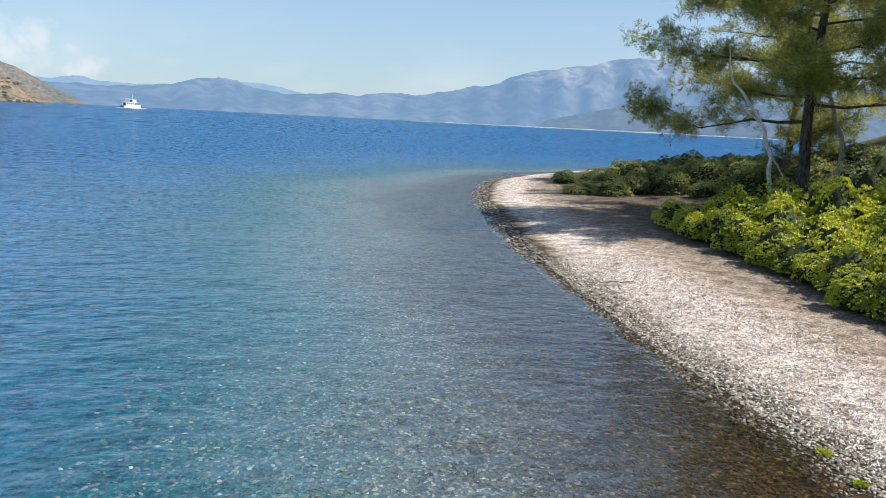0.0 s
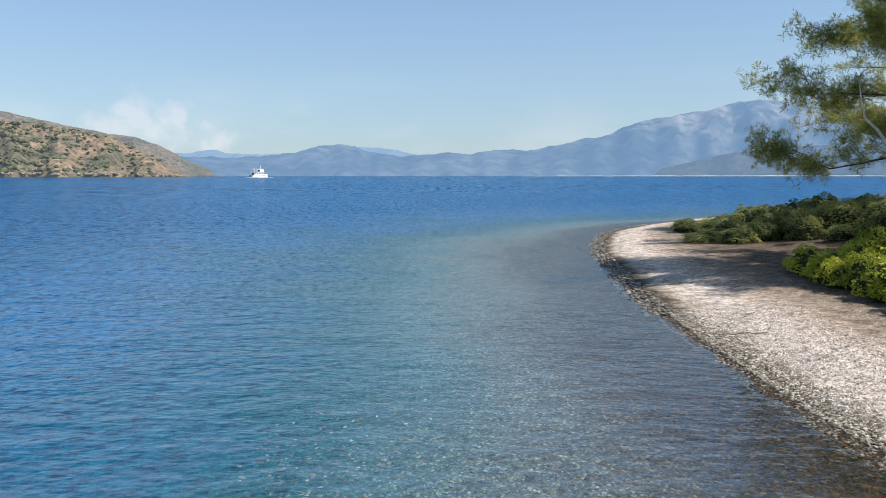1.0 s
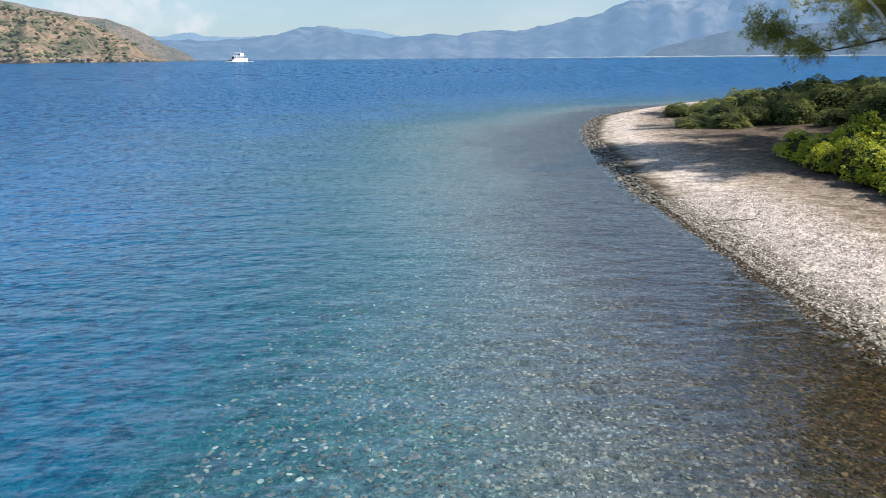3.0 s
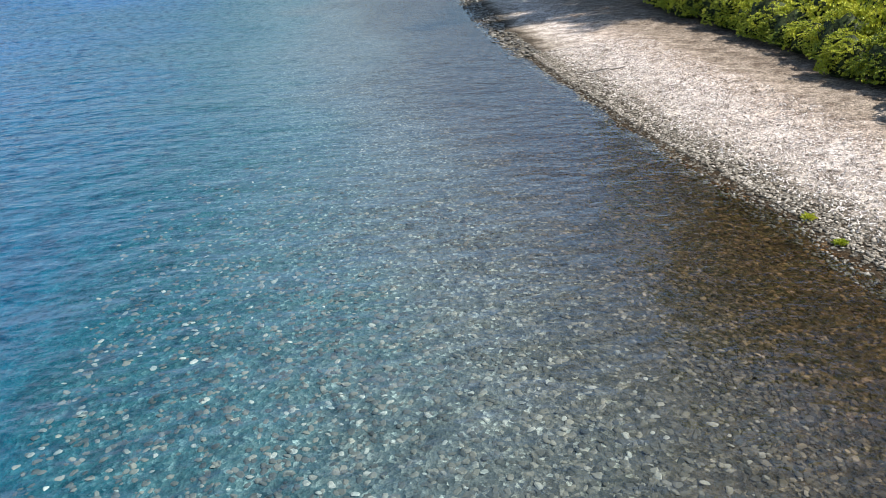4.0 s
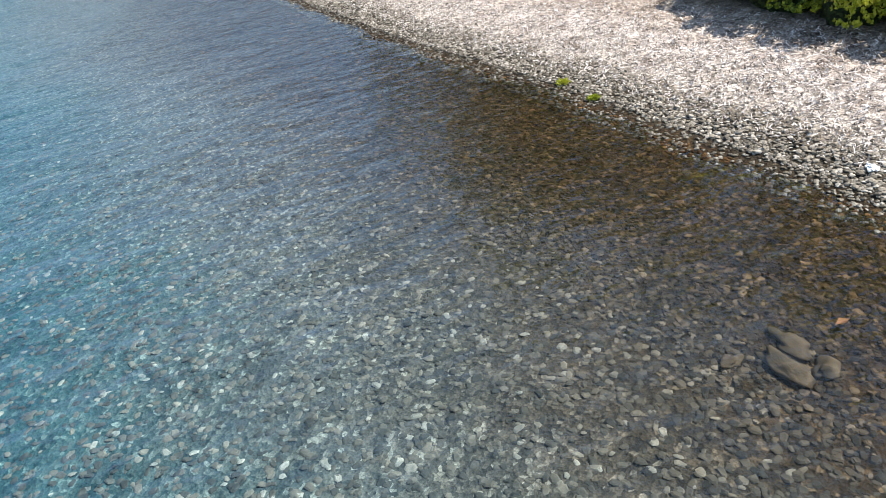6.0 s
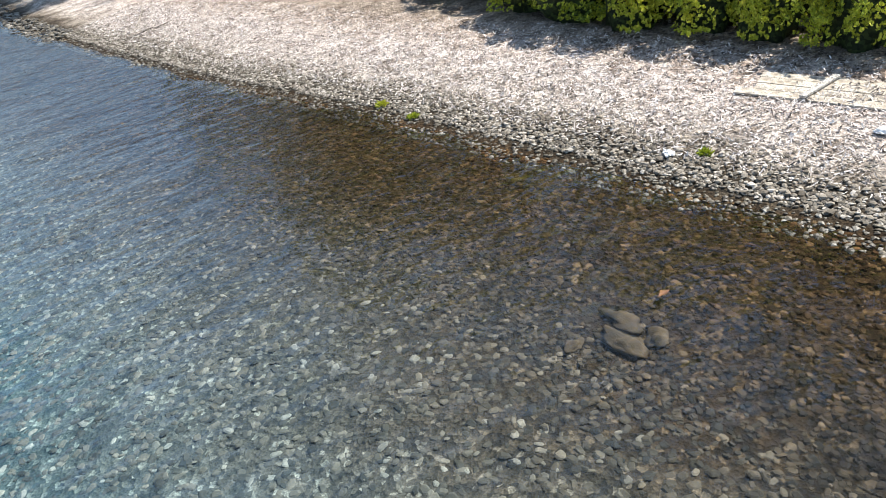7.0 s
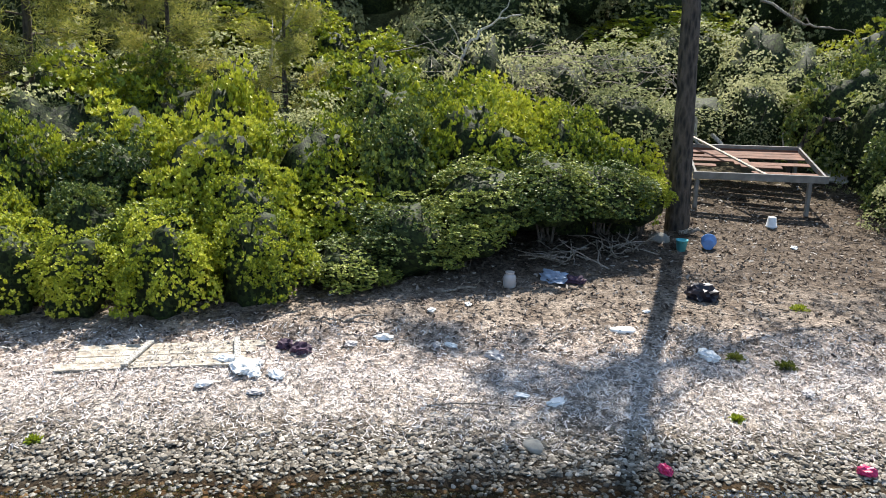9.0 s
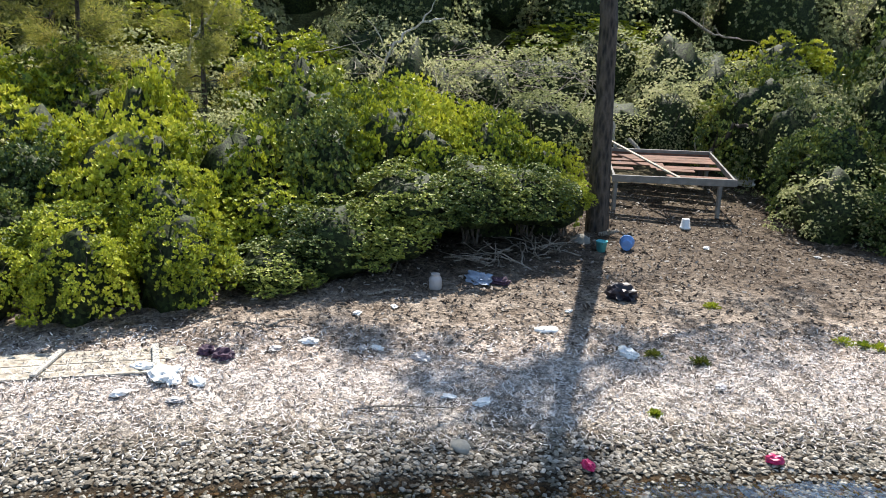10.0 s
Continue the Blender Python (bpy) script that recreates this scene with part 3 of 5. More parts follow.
def on_land(name, src, rows, n, size, az0, az1, squash, material, label, category, seed, power=1.0):
    """Clumps or rocks strewn over a stretch of a hillside seen from far off."""
    rng = np.random.default_rng(seed)
    co = np.array([v.co[:] for v in src.data.vertices]).reshape(40, -1, 3)[rows[0]:rows[1]].reshape(-1, 3)
    az = np.degrees(np.arctan2(co[:, 0], co[:, 1]))
    k = np.flatnonzero((az > az0) & (az < az1) & (co[:, 2] > 1.5 * (rows[0] > 0)))
    w = (1 - (az[k] - az0) / (az1 - az0)) ** power + 0.05
    k = rng.choice(k, n, p=w / w.sum())
    bm = bmesh.new()
    bmesh.ops.create_icosphere(bm, subdivisions=1, radius=1)
    v0 = np.array([v.co[:] for v in bm.verts]); f0 = np.array([[v.index for v in f.verts] for f in bm.faces])
    bm.free()
    m = 2
    c = np.repeat(co[k] + rng.normal(scale=(4.5, 4.5, 0.0), size=(n, 3)), m, 0)
    sz = np.repeat(size * rng.uniform(0.45, 1.4, n), m) * rng.uniform(0.6, 1.0, n * m)
    c = c + rng.normal(size=(n * m, 3)) * (sz * 0.6)[:, None] * (1, 1, 0.35)
    p = v0[None] * rng.uniform(0.7, 1.3, (n * m, 12, 1)) * sz[:, None, None] * (1, 1, squash) + c[:, None]
    me = quick_mesh(name, p.reshape(-1, 3), (f0[None] + 12 * np.arange(n * m)[:, None, None]).reshape(-1, 3))
    me.materials.append(material)
    return tagged(new(name, me), label, category, kind="stuff")


isle = bpy.data.objects["headland"]
M_SCRUB = land_with_haze_glow("headland_scrub_leaf", (0.125, 0.135, 0.075), (0.06, 0.07, 0.04), (0.30, 0.36, 0.44), 0.08, 0.05)
M_CRAG = land_with_haze_glow("shore_rock", (0.30, 0.24, 0.19), (0.07, 0.06, 0.05), (0.30, 0.36, 0.44), 0.08, 0.06)
on_land("scrub", isle, (2, 28), 2600, 6.4, -40, -21, 0.65, M_SCRUB, "dark green scrub and small trees on the headland", "scrub", 3, 2.4)
on_land("shore_rocks", isle, (0, 2), 150, 6.0, -40, -19, 0.6, M_CRAG, "brown rocks along the foot of the headland", "rocks", 4, 0.3)
M_STRAND = land_with_haze_glow("far_strand", (0.42, 0.42, 0.40), (0.2, 0.22, 0.2), (0.24, 0.33, 0.44), 0.65, 0.01)
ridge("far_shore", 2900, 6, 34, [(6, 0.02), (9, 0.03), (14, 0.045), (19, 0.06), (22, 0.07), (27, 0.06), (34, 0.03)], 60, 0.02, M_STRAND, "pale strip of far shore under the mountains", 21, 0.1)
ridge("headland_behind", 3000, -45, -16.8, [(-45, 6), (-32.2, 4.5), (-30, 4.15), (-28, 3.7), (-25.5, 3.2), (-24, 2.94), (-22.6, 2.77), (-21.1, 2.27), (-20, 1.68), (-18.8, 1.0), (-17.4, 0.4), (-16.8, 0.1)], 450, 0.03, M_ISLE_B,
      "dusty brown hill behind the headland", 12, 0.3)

# ---- plant kit ----
def unit(v):
    return v / np.maximum(np.linalg.norm(v, axis=-1, keepdims=True), 1e-9)


def leaf_faces(base, along, side, length, width, fold=0.25, plain_leaf=False):
    """Pointed oval leaves: four corners each, a little folded along the middle."""
    up = unit(np.cross(side, along))
    if plain_leaf:
        low = base + along * (length * 0.25)[:, None]
        half = side * (width * 0.6)[:, None]
        return np.stack([low + half, base + along * length[:, None], low - half], 1).reshape(-1, 3), np.arange(len(base) * 3).reshape(-1, 3)
    mid = base + along * (length * 0.56)[:, None]
    v = np.stack([base, mid + side * (width * 0.5)[:, None] + up * (width * fold)[:, None],
                  base + along * length[:, None], mid - side * (width * 0.5)[:, None] + up * (width * fold)[:, None]], 1)
    return v.reshape(-1, 3), np.arange(len(base) * 4).reshape(-1, 4)


def random_units(rng, n):
    return unit(rng.normal(size=(n, 3)))


def bush_leaves(seed, clumps, rosettes, leaf=0.052, height=1.25, per=5, plain_leaf=False):
    """Leaves of a shrub one metre in radius: rosettes on rounded clumps that make up a dome."""
    rng = np.random.default_rng(seed)
    d = random_units(rng, clumps * 4)
    d = d[d[:, 2] > -0.18][:clumps]
    lump = 0.74 + rng.uniform(-0.16, 0.14, len(d))
    centre = d * lump[:, None] * (1, 1, height * 0.95) + (0, 0, 0.16)
    r = rng.uniform(0.16, 0.34, len(d))
    k = rng.integers(0, len(d), rosettes)
    out = unit(random_units(rng, rosettes) + d[k] * 0.6 + (0, 0, 0.4))
    tip = centre[k] + out * (r[k] * rng.uniform(0.86, 1.06, rosettes))[:, None]
    tip[:, 2] = np.maximum(tip[:, 2], 0.04)
    axis = unit(out + (0, 0, 1.15) + random_units(rng, rosettes) * 0.4)
    p1 = unit(np.cross(axis, random_units(rng, rosettes))); p2 = np.cross(axis, p1)
    base, along, side = [], [], []
    for j in range(per):
        a = 2 * np.pi * j / per + rng.uniform(-0.4, 0.4, rosettes)
        th = rng.uniform(0.35, 1.15, rosettes)
        rad = p1 * np.cos(a)[:, None] + p2 * np.sin(a)[:, None]
        w = unit(axis * np.cos(th)[:, None] + rad * np.sin(th)[:, None])
        base.append(tip + w * 0.006); along.append(w); side.append(unit(np.cross(axis, rad)))
    base, along, side = map(np.concatenate, (base, along, side))
    n = len(base)
    return leaf_faces(base, along, side, leaf * rng.uniform(0.75, 1.25, n), leaf * 0.74 * rng.uniform(0.8, 1.2, n), 0.1, plain_leaf)


def tube(path, radii, sides=8, rough=0.0, rng=None):
    """A tapered round branch along a path."""
    path, radii = np.asarray(path, float), np.asarray(radii, float)
    t = unit(np.gradient(path, axis=0))
    ref = np.array((0.31, 0.95, 0.05))
    a = unit(np.cross(t, ref)); b = np.cross(t, a)
    ang = np.linspace(0, 2 * np.pi, sides, endpoint=False)
    rr = radii[:, None] * np.ones(sides)
    if rough:
        rr = rr * (1 + rough * rng.uniform(-1, 1, rr.shape))
    v = path[:, None] + rr[..., None] * (np.cos(ang)[None, :, None] * a[:, None] + np.sin(ang)[None, :, None] * b[:, None])
    n = len(path)
    i, j = np.meshgrid(np.arange(n - 1), np.arange(sides), indexing="ij")
    f = np.stack([i * sides + j, i * sides + (j + 1) % sides, (i + 1) * sides + (j + 1) % sides, (i + 1) * sides + j], -1).reshape(-1, 4)
    v = np.concatenate([v.reshape(-1, 3), path[-1:] + t[-1] * radii[-1]])
    last = (n - 1) * sides
    cap = [[last + j, last + (j + 1) % sides, len(v) - 1, len(v) - 1] for j in range(sides)]
    return v, f, np.array(cap)


def tubes_mesh(name, tubes, smooth=True):
    vs, fs, o = [], [], 0
    for v, f, _ in tubes:
        vs.append(v); fs.append(f + o); o += len(v)
    return quick_mesh(name, np.concatenate(vs), np.concatenate(fs), smooth)


def lumpy(seed, rx, ry, rz, sub=3, amp=0.2, freq=2.0):
    bm = bmesh.new()
    bmesh.ops.create_icosphere(bm, subdivisions=sub, radius=1)
    for v in bm.verts:
        f = 1 + amp * noise.noise(v.co * freq + Vector((seed * 3.1, seed * 1.7, seed)))
        v.co = Vector((v.co.x * rx, v.co.y * ry, v.co.z * rz)) * f
    for f in bm.faces:
        f.smooth = True
    return bm


M_LEAF = leaf_mat("bright_shrub_leaf", [(0.0, (0.075, 0.115, 0.022)), (0.3, (0.25, 0.30, 0.03)), (0.6, (0.48, 0.50, 0.038)), (1.0, (0.67, 0.63, 0.09))], 0.52, 0.2, 0.2)
# a darker green variety, darkened further to paint shade on the front faces
M_DEEP_SHADED = leaf_mat("deep_green_shaded_leaf", [(0.0, (0.03, 0.053, 0.022)), (0.35, (0.066, 0.104, 0.032)), (0.65, (0.155, 0.20, 0.045)), (1.0, (0.40, 0.42, 0.08))], 0.5, 0.14, 0.16)
M_OLIVE = leaf_mat("dull_shrub_leaf", [(0.0, (0.11, 0.135, 0.06)), (0.4, (0.26, 0.29, 0.13)), (0.75, (0.43, 0.44, 0.21)), (1.0, (0.62, 0.60, 0.36))], 0.5, 0.58, 0.06)
M_DUSK = leaf_mat("dark_shrub_leaf", [(0.0, (0.06, 0.085, 0.035)), (0.4, (0.14, 0.17, 0.055)), (0.75, (0.27, 0.29, 0.09)), (1.0, (0.42, 0.42, 0.15))], 0.5, 0.3, 0.14)
M_NEEDLE = leaf_mat("pine_needle", [(0.0, (0.07, 0.10, 0.03)), (0.4, (0.22, 0.24, 0.055)), (0.75, (0.40, 0.38, 0.08)), (1.0, (0.58, 0.48, 0.14))], 0.5, 0.5)


def shade_filler():
    """Dark filler deeper in a shrub; the shade between close leaves is put into its colour."""
    m, n, l, b = mat("shade_filler")
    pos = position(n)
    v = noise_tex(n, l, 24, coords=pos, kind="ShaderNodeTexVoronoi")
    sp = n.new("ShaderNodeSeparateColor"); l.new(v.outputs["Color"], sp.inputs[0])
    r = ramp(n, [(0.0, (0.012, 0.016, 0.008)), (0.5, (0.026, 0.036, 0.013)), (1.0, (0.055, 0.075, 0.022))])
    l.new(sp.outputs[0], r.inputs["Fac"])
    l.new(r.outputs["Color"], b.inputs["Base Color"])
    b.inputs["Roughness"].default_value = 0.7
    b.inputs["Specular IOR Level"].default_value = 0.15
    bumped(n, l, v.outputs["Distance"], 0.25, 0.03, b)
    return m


M_SHADE_CORE = shade_filler()
M_BARK = bark_mat("pine_bark", (0.012, 0.010, 0.008), (0.11, 0.085, 0.065))
M_TWIG = bark_mat("dead_twig", (0.16, 0.13, 0.10), (0.42, 0.37, 0.31), 30)
M_STEM = bark_mat("shrub_stem", (0.045, 0.036, 0.028), (0.16, 0.13, 0.10), 30)
M_PALE = bark_mat("bleached_wood", (0.35, 0.31, 0.26), (0.70, 0.66, 0.60), 26)


def stems_mesh(seed, n=9, h=0.8):
    rng = np.random.default_rng(seed)
    ts = []
    for _ in range(n):
        a, lean = rng.uniform(0, 6.28), rng.uniform(0.2, 0.9)
        p = np.array([[0, 0, -0.75], [0.3 * lean, 0, h * 0.4], [0.75 * lean, 0.05, h]])
        p = np.c_[p[:, 0] * np.cos(a) - p[:, 1] * np.sin(a), p[:, 0] * np.sin(a) + p[:, 1] * np.cos(a), p[:, 2]]
        p[:, :2] += rng.uniform(-0.12, 0.12, 2)
        ts.append(tube(p, [0.022, 0.016, 0.008], 5))
    return tubes_mesh("stem", ts)


def make_shrub(name, seed, clumps, rosettes, leaf, material, label, height=1.25, plain_leaf=False):
    ob = thing(name, Matrix.Identity(4), label, "shrub", "shrubs behind the beach")
    v, f = bush_leaves(seed, clumps, rosettes, leaf, height, 6, plain_leaf)
    crown = part("foliage", quick_mesh("foliage", v, f), material, ob)
    crown["kind"] = "stuff"
    part("woody_base", stems_mesh(seed), M_STEM, ob, "thin brown stems")
    # solid core, coloured as dark as the shaded gaps it fills
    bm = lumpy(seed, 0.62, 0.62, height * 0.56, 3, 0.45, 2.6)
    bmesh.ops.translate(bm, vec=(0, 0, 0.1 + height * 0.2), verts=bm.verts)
    part("shade_core", bm, M_SHADE_CORE, ob, "dark core with the shade between leaves painted in")
    return ob


L_BRIGHT = "dense bright green evergreen shrub with small oval leaves"
L_DULL = "dull olive green evergreen shrub behind the pebble beach"
bright = [make_shrub("shrub", 11 + i, 58, 2200, 0.052, M_LEAF, L_BRIGHT) for i in range(3)]
deep = [make_shrub("shrub", 16 + i, 64, 2200, 0.05, M_DEEP_SHADED, "dense dark green evergreen shrub with glossy small leaves") for i in range(3)]
spare = [make_shrub("shrub", 21 + i, 50, 1250, 0.066, M_LEAF, L_BRIGHT, 1.25, True) for i in range(2)]
dull = [make_shrub("shrub", 31 + i, 60, 2000, 0.033, M_OLIVE, L_DULL, 1.35, True) for i in range(2)]
dusky = [make_shrub("shrub", 41 + i, 40, 1000, 0.062, M_DUSK, "dark green low evergreen shrub on the sand spit", 1.35, True) for i in range(2)]
used = set()


def plant(kinds, x, y, radius, top, rng, lift=0.0):
    """A shrub with its foot on the ground at x, y, reaching up to the height top."""
    ob = kinds[int(rng.integers(len(kinds)))]
    z = gz(x, y) + lift
    hs = (top - z) / (1.48 if ob in dull or ob in dusky else 1.38)
    m = pose(x, y, z - 0.03, rng.uniform(-4, 4), rng.uniform(-4, 4), rng.uniform(0, 360)) @ Matrix.Diagonal((radius, radius * rng.uniform(0.9, 1.1), hs, 1))
    if ob not in used:
        used.add(ob)
        ob.matrix_world = m
        return ob
    c = copy_thing(ob, Matrix.Identity(4))
    c.matrix_basis = m
    return c


rng = np.random.default_rng(5)
EDGE_Y = np.array([-1.6, -0.6, 0.2, 1.2, 3.2, 4.7, 6.1, 7.6, 11, 14, 19, 22.5, 26])
EDGE_X = np.array([11.4, 10.3, 9.6, 9.2, 9.0, 9.2, 9.0, 9.1, 10.0, 10.4, 11.0, 10.9, 11.9])
for row, (off, top, gap, rad, y0) in enumerate([(0.72, 1.62, 1.05, 0.85, 0.35), (2.0, 2.05, 1.3, 1.1, 0.5), (3.6, 2.8, 1.6, 1.3, 0.9), (5.4, 3.3, 1.8, 1.5, -2.5), (7.6, 3.7, 2.4, 1.8, -2.8)]):
    y = y0
    while y < 24.6 - 0.9 * row:
        x = float(np.interp(y, EDGE_Y, EDGE_X)) + off + rng.uniform(-0.3, 0.35)
        if row < 3 and y > 18:
            x += 0.2
        near = y < 9.5 and row < 3
        pick = (bright if rng.random() < (0.55 if row else 1.0 if y > 1.2 else 0.5) else deep) if near else spare if row < 3 or rng.random() < 0.6 else dull
        low = 0.8 if row == 0 and y < 1.3 else 1.0
        plant(pick, x, y, rad * rng.uniform(0.75, 1.2), top * low * rng.uniform(0.82, 1.14), rng, 0.12 if row == 0 else 0.0)
        y += gap * rng.uniform(0.85, 1.15)
# the tall rounded mass beside the pine: sunny crowns behind, those hanging out over the twig heaps in the leaf with
# shade painted in
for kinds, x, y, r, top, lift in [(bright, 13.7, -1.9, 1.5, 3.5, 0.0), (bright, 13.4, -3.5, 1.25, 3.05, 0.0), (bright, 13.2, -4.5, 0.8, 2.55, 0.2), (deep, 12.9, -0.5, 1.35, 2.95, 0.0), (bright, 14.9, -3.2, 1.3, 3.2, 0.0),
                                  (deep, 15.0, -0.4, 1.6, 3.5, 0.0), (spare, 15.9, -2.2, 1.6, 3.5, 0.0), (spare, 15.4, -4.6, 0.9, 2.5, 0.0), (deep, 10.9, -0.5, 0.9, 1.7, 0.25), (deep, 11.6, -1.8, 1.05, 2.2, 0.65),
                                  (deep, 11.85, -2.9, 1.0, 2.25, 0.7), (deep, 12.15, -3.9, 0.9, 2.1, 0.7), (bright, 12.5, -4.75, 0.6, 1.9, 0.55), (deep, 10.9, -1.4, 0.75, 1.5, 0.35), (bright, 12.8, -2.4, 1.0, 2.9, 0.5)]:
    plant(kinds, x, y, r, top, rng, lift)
# shrubs of the point
for x, y, r, top in [(13.2, 37.5, 1.5, 1.25), (14.8, 36.5, 1.7, 1.7), (16.5, 36, 1.8, 2.1), (15.5, 39.5, 2, 1.9), (18.5, 36.5, 2.0, 2.7), (20.5, 35.5, 2.1, 3.0),
                     (17.5, 41, 2.2, 2.4), (20, 40, 2.3, 2.8), (22.5, 37, 2.3, 3.2), (15.2, 43, 2.0, 1.7), (23, 42, 2.4, 3.0), (25, 34.5, 2.4, 3.4), (18.5, 32.6, 1.6, 2.2), (21, 31.5, 1.8, 2.8)]:
    for k in range(3):
        a = 2.1 * k + rng.uniform(0, 2.1)
        plant(dusky, x + 0.55 * r * math.cos(a), y + 0.55 * r * math.sin(a), r * rng.uniform(0.5, 0.68), top * rng.uniform(0.8, 1.05), rng)
# undergrowth under the pines behind
for x, y, r, top in [(19.3, 27.5, 1.6, 3.4), (21.5, 26.2, 1.8, 4.0), (23.6, 24.6, 2.0, 4.4), (20.8, 23.4, 1.5, 3.2), (25.6, 28.0, 2.0, 5.0), (22.6, 30.2, 1.9, 4.2), (19.0, 30.6, 1.5, 3.0), (26.5, 23.0, 2.1, 5.0), (18.6, 22.2, 1.2, 2.4), (28.5, 26.5, 2.2, 5.6)]:
    plant(dusky, x, y, r, top, rng)
# shrubs round the clearing
for x, y, r, top in [(12.6, -10.3, 1.1, 1.75), (11.6, -11.3, 1.1, 1.6), (13.8, -11.2, 1.3, 2.3), (15.6, -11.6, 1.5, 2.9), (12.6, -12.6, 1.4, 2.4), (17.3, -11.4, 1.5, 3.2), (11.2, -12.6, 1.2, 1.7), (10.6, -11.9, 0.9, 1.3), (13.6, -14.6, 1.7, 3.2), (15.6, -14.6, 1.8, 3.8), (11.5, -14.6, 1.6, 2.6), (17.5, -16.5, 2.2, 5), (14, -17.5, 2.2, 4.5)]:
    plant(deep if rng.random() < 0.7 else dull, x, y, r, top * 1.3, rng)
for x, y, r, top in [(18.5, -6.2, 1.5, 3.6), (19.5, -8.6, 1.5, 3.3), (20, -3.5, 1.8, 4.2), (20.5, -11, 1.7, 4.0), (21.5, -7, 1.9, 4.8), (22.5, -13, 2, 4.8), (19, -14, 1.8, 4.0),
                     (22, 0, 2, 4.6), (21, 4, 2.1, 4.5), (22, 9, 2.3, 4.8), (24, -4, 2.4, 5.6), (25, 14, 2.6, 5), (24, 20, 2.6, 5), (26, -10, 2.6, 6.0), (25, 4, 2.6, 5.6), (24, 27, 2.6, 4.4), (19.2, -11.5, 1.5, 4.4), (17.9, -12.9, 1.4, 4.2), (20.4, -5.0, 1.4, 4.4), (19.6, -1.4, 1.5, 4.3), (19.4, 1.6, 1.5, 4.2), (20.2, 6.2, 1.6, 4.4), (23, -9.6, 1.8, 5.4), (23.4, -2.2, 1.9, 5.6), (23.5, 2.2, 2, 5.5), (21.4, -14.8, 1.8, 5.2), (19.0, -2.7, 1.3, 4.9), (21.2, -11.0, 1.5, 5.4), (18.6, -9.9, 1.2, 3.9)]:
    plant(dull if rng.random() < 0.75 else spare, x, y, r, top, rng)


def make_pine(seed, height, crown_base, spread, girth, tufts, lean=(0.0, 0.0), flat=1.0, n_limb=17, twigs=9, sway_by=0.12, needle=1.0, to_side=0.0, wide=1.0, per=14):
    """A pine: bare tapered trunk, uneven limbs and needle tufts along their twigs."""
    rng = np.random.default_rng(seed)
    ob = thing("pine_tree", Matrix.Identity(4), "tall pine with dark furrowed bark and yellow-green needles", "tree", "pines")
    hs = np.linspace(-0.3, height, 64)
    sway = np.c_[lean[0] * np.clip(hs / height, 0, 1) ** 1.3 * height + sway_by * np.sin(hs * 0.9 + seed), lean[1] * np.clip(hs / height, 0, 1) ** 1.3 * height + sway_by * np.cos(hs * 0.7 + seed), hs]
    rad = girth * np.interp(hs / height, [-0.05, 0.02, 0.1, 0.7, 1], [1.45, 1.2, 1.0, 0.5, 0.12])
    part("trunk", tubes_mesh("trunk", [tube(sway, rad, 20, 0.09, rng)]), M_BARK, ob)
    anchors, ways = [], []
    for k in range(n_limb):
        u = (k + rng.uniform(0, 0.8)) / n_limb
        z0 = crown_base + (height - crown_base) * u * 0.97
        p0 = np.array([np.interp(z0, hs, sway[:, 0]), np.interp(z0, hs, sway[:, 1]), z0])
        a = k * 2.4 + rng.uniform(-0.5, 0.5)
        reach = spread * (1 - 0.78 * u ** 1.5) * rng.uniform(0.7, 1.1) * (1 - to_side * math.sin(a))
        s = np.linspace(0, 1, 7)
        drop = (-0.10 + 0.5 * u) * reach
        path = p0 + np.c_[np.cos(a) * s * reach, np.sin(a) * s * reach, drop * s + 0.16 * reach * s * s] + rng.normal(scale=0.05 * reach, size=(7, 3)) * s[:, None]
        tb = [tube(path, girth * 0.33 * (1 - 0.7 * u) * (1.05 - s), 6)]
        for j in range(twigs):
            t = rng.uniform(0.25, 1)
            q0 = np.array([np.interp(t, s, path[:, c]) for c in range(3)])
            b = a + rng.choice((-1, 1)) * rng.uniform(0.3, 1.3)
            ln = reach * rng.uniform(0.16, 0.36)
            w = np.array([np.cos(b), np.sin(b), rng.uniform(-0.25, 0.5)])
            q = q0 + np.linspace(0, 1, 4)[:, None] * w * ln + rng.normal(scale=0.03, size=(4, 3))
            tb.append(tube(q, [0.018, 0.013, 0.009, 0.005], 4))
            m = max(2, int(tufts / (n_limb * twigs)))
            tt = rng.uniform(0.2, 1.08, m)
            anchors.append(q0 + tt[:, None] * w * ln + rng.normal(scale=0.13 * flat, size=(m, 3)))
            ways.append(np.tile(unit(w + (0, 0, 0.35)), (m, 1)))
        part("limb", tubes_mesh("limb", tb), M_BARK, ob)
    anchors, ways = np.concatenate(anchors), np.concatenate(ways)
    c = np.repeat(anchors, per, 0) + rng.normal(scale=0.05, size=(len(anchors) * per, 3))
    along = unit(np.repeat(ways, per, 0) * 0.6 + random_units(rng, len(c)))
    side = unit(np.cross(along, random_units(rng, len(c))))
    v, f = leaf_faces(c + along * 0.02, along, side, needle * rng.uniform(0.15, 0.27, len(c)), wide * needle * rng.uniform(0.016, 0.026, len(c)), 0.1, True)
    part("needles", quick_mesh("needles", v, f), M_NEEDLE, ob)["kind"] = "stuff"
    return ob


def stand(ob, x, y, turn, size=1.0):
    c = copy_thing(ob, Matrix.Identity(4))
    c.matrix_basis = pose(x, y, gz(x, y), 0, 0, turn) @ Matrix.Scale(size, 4)
    return c


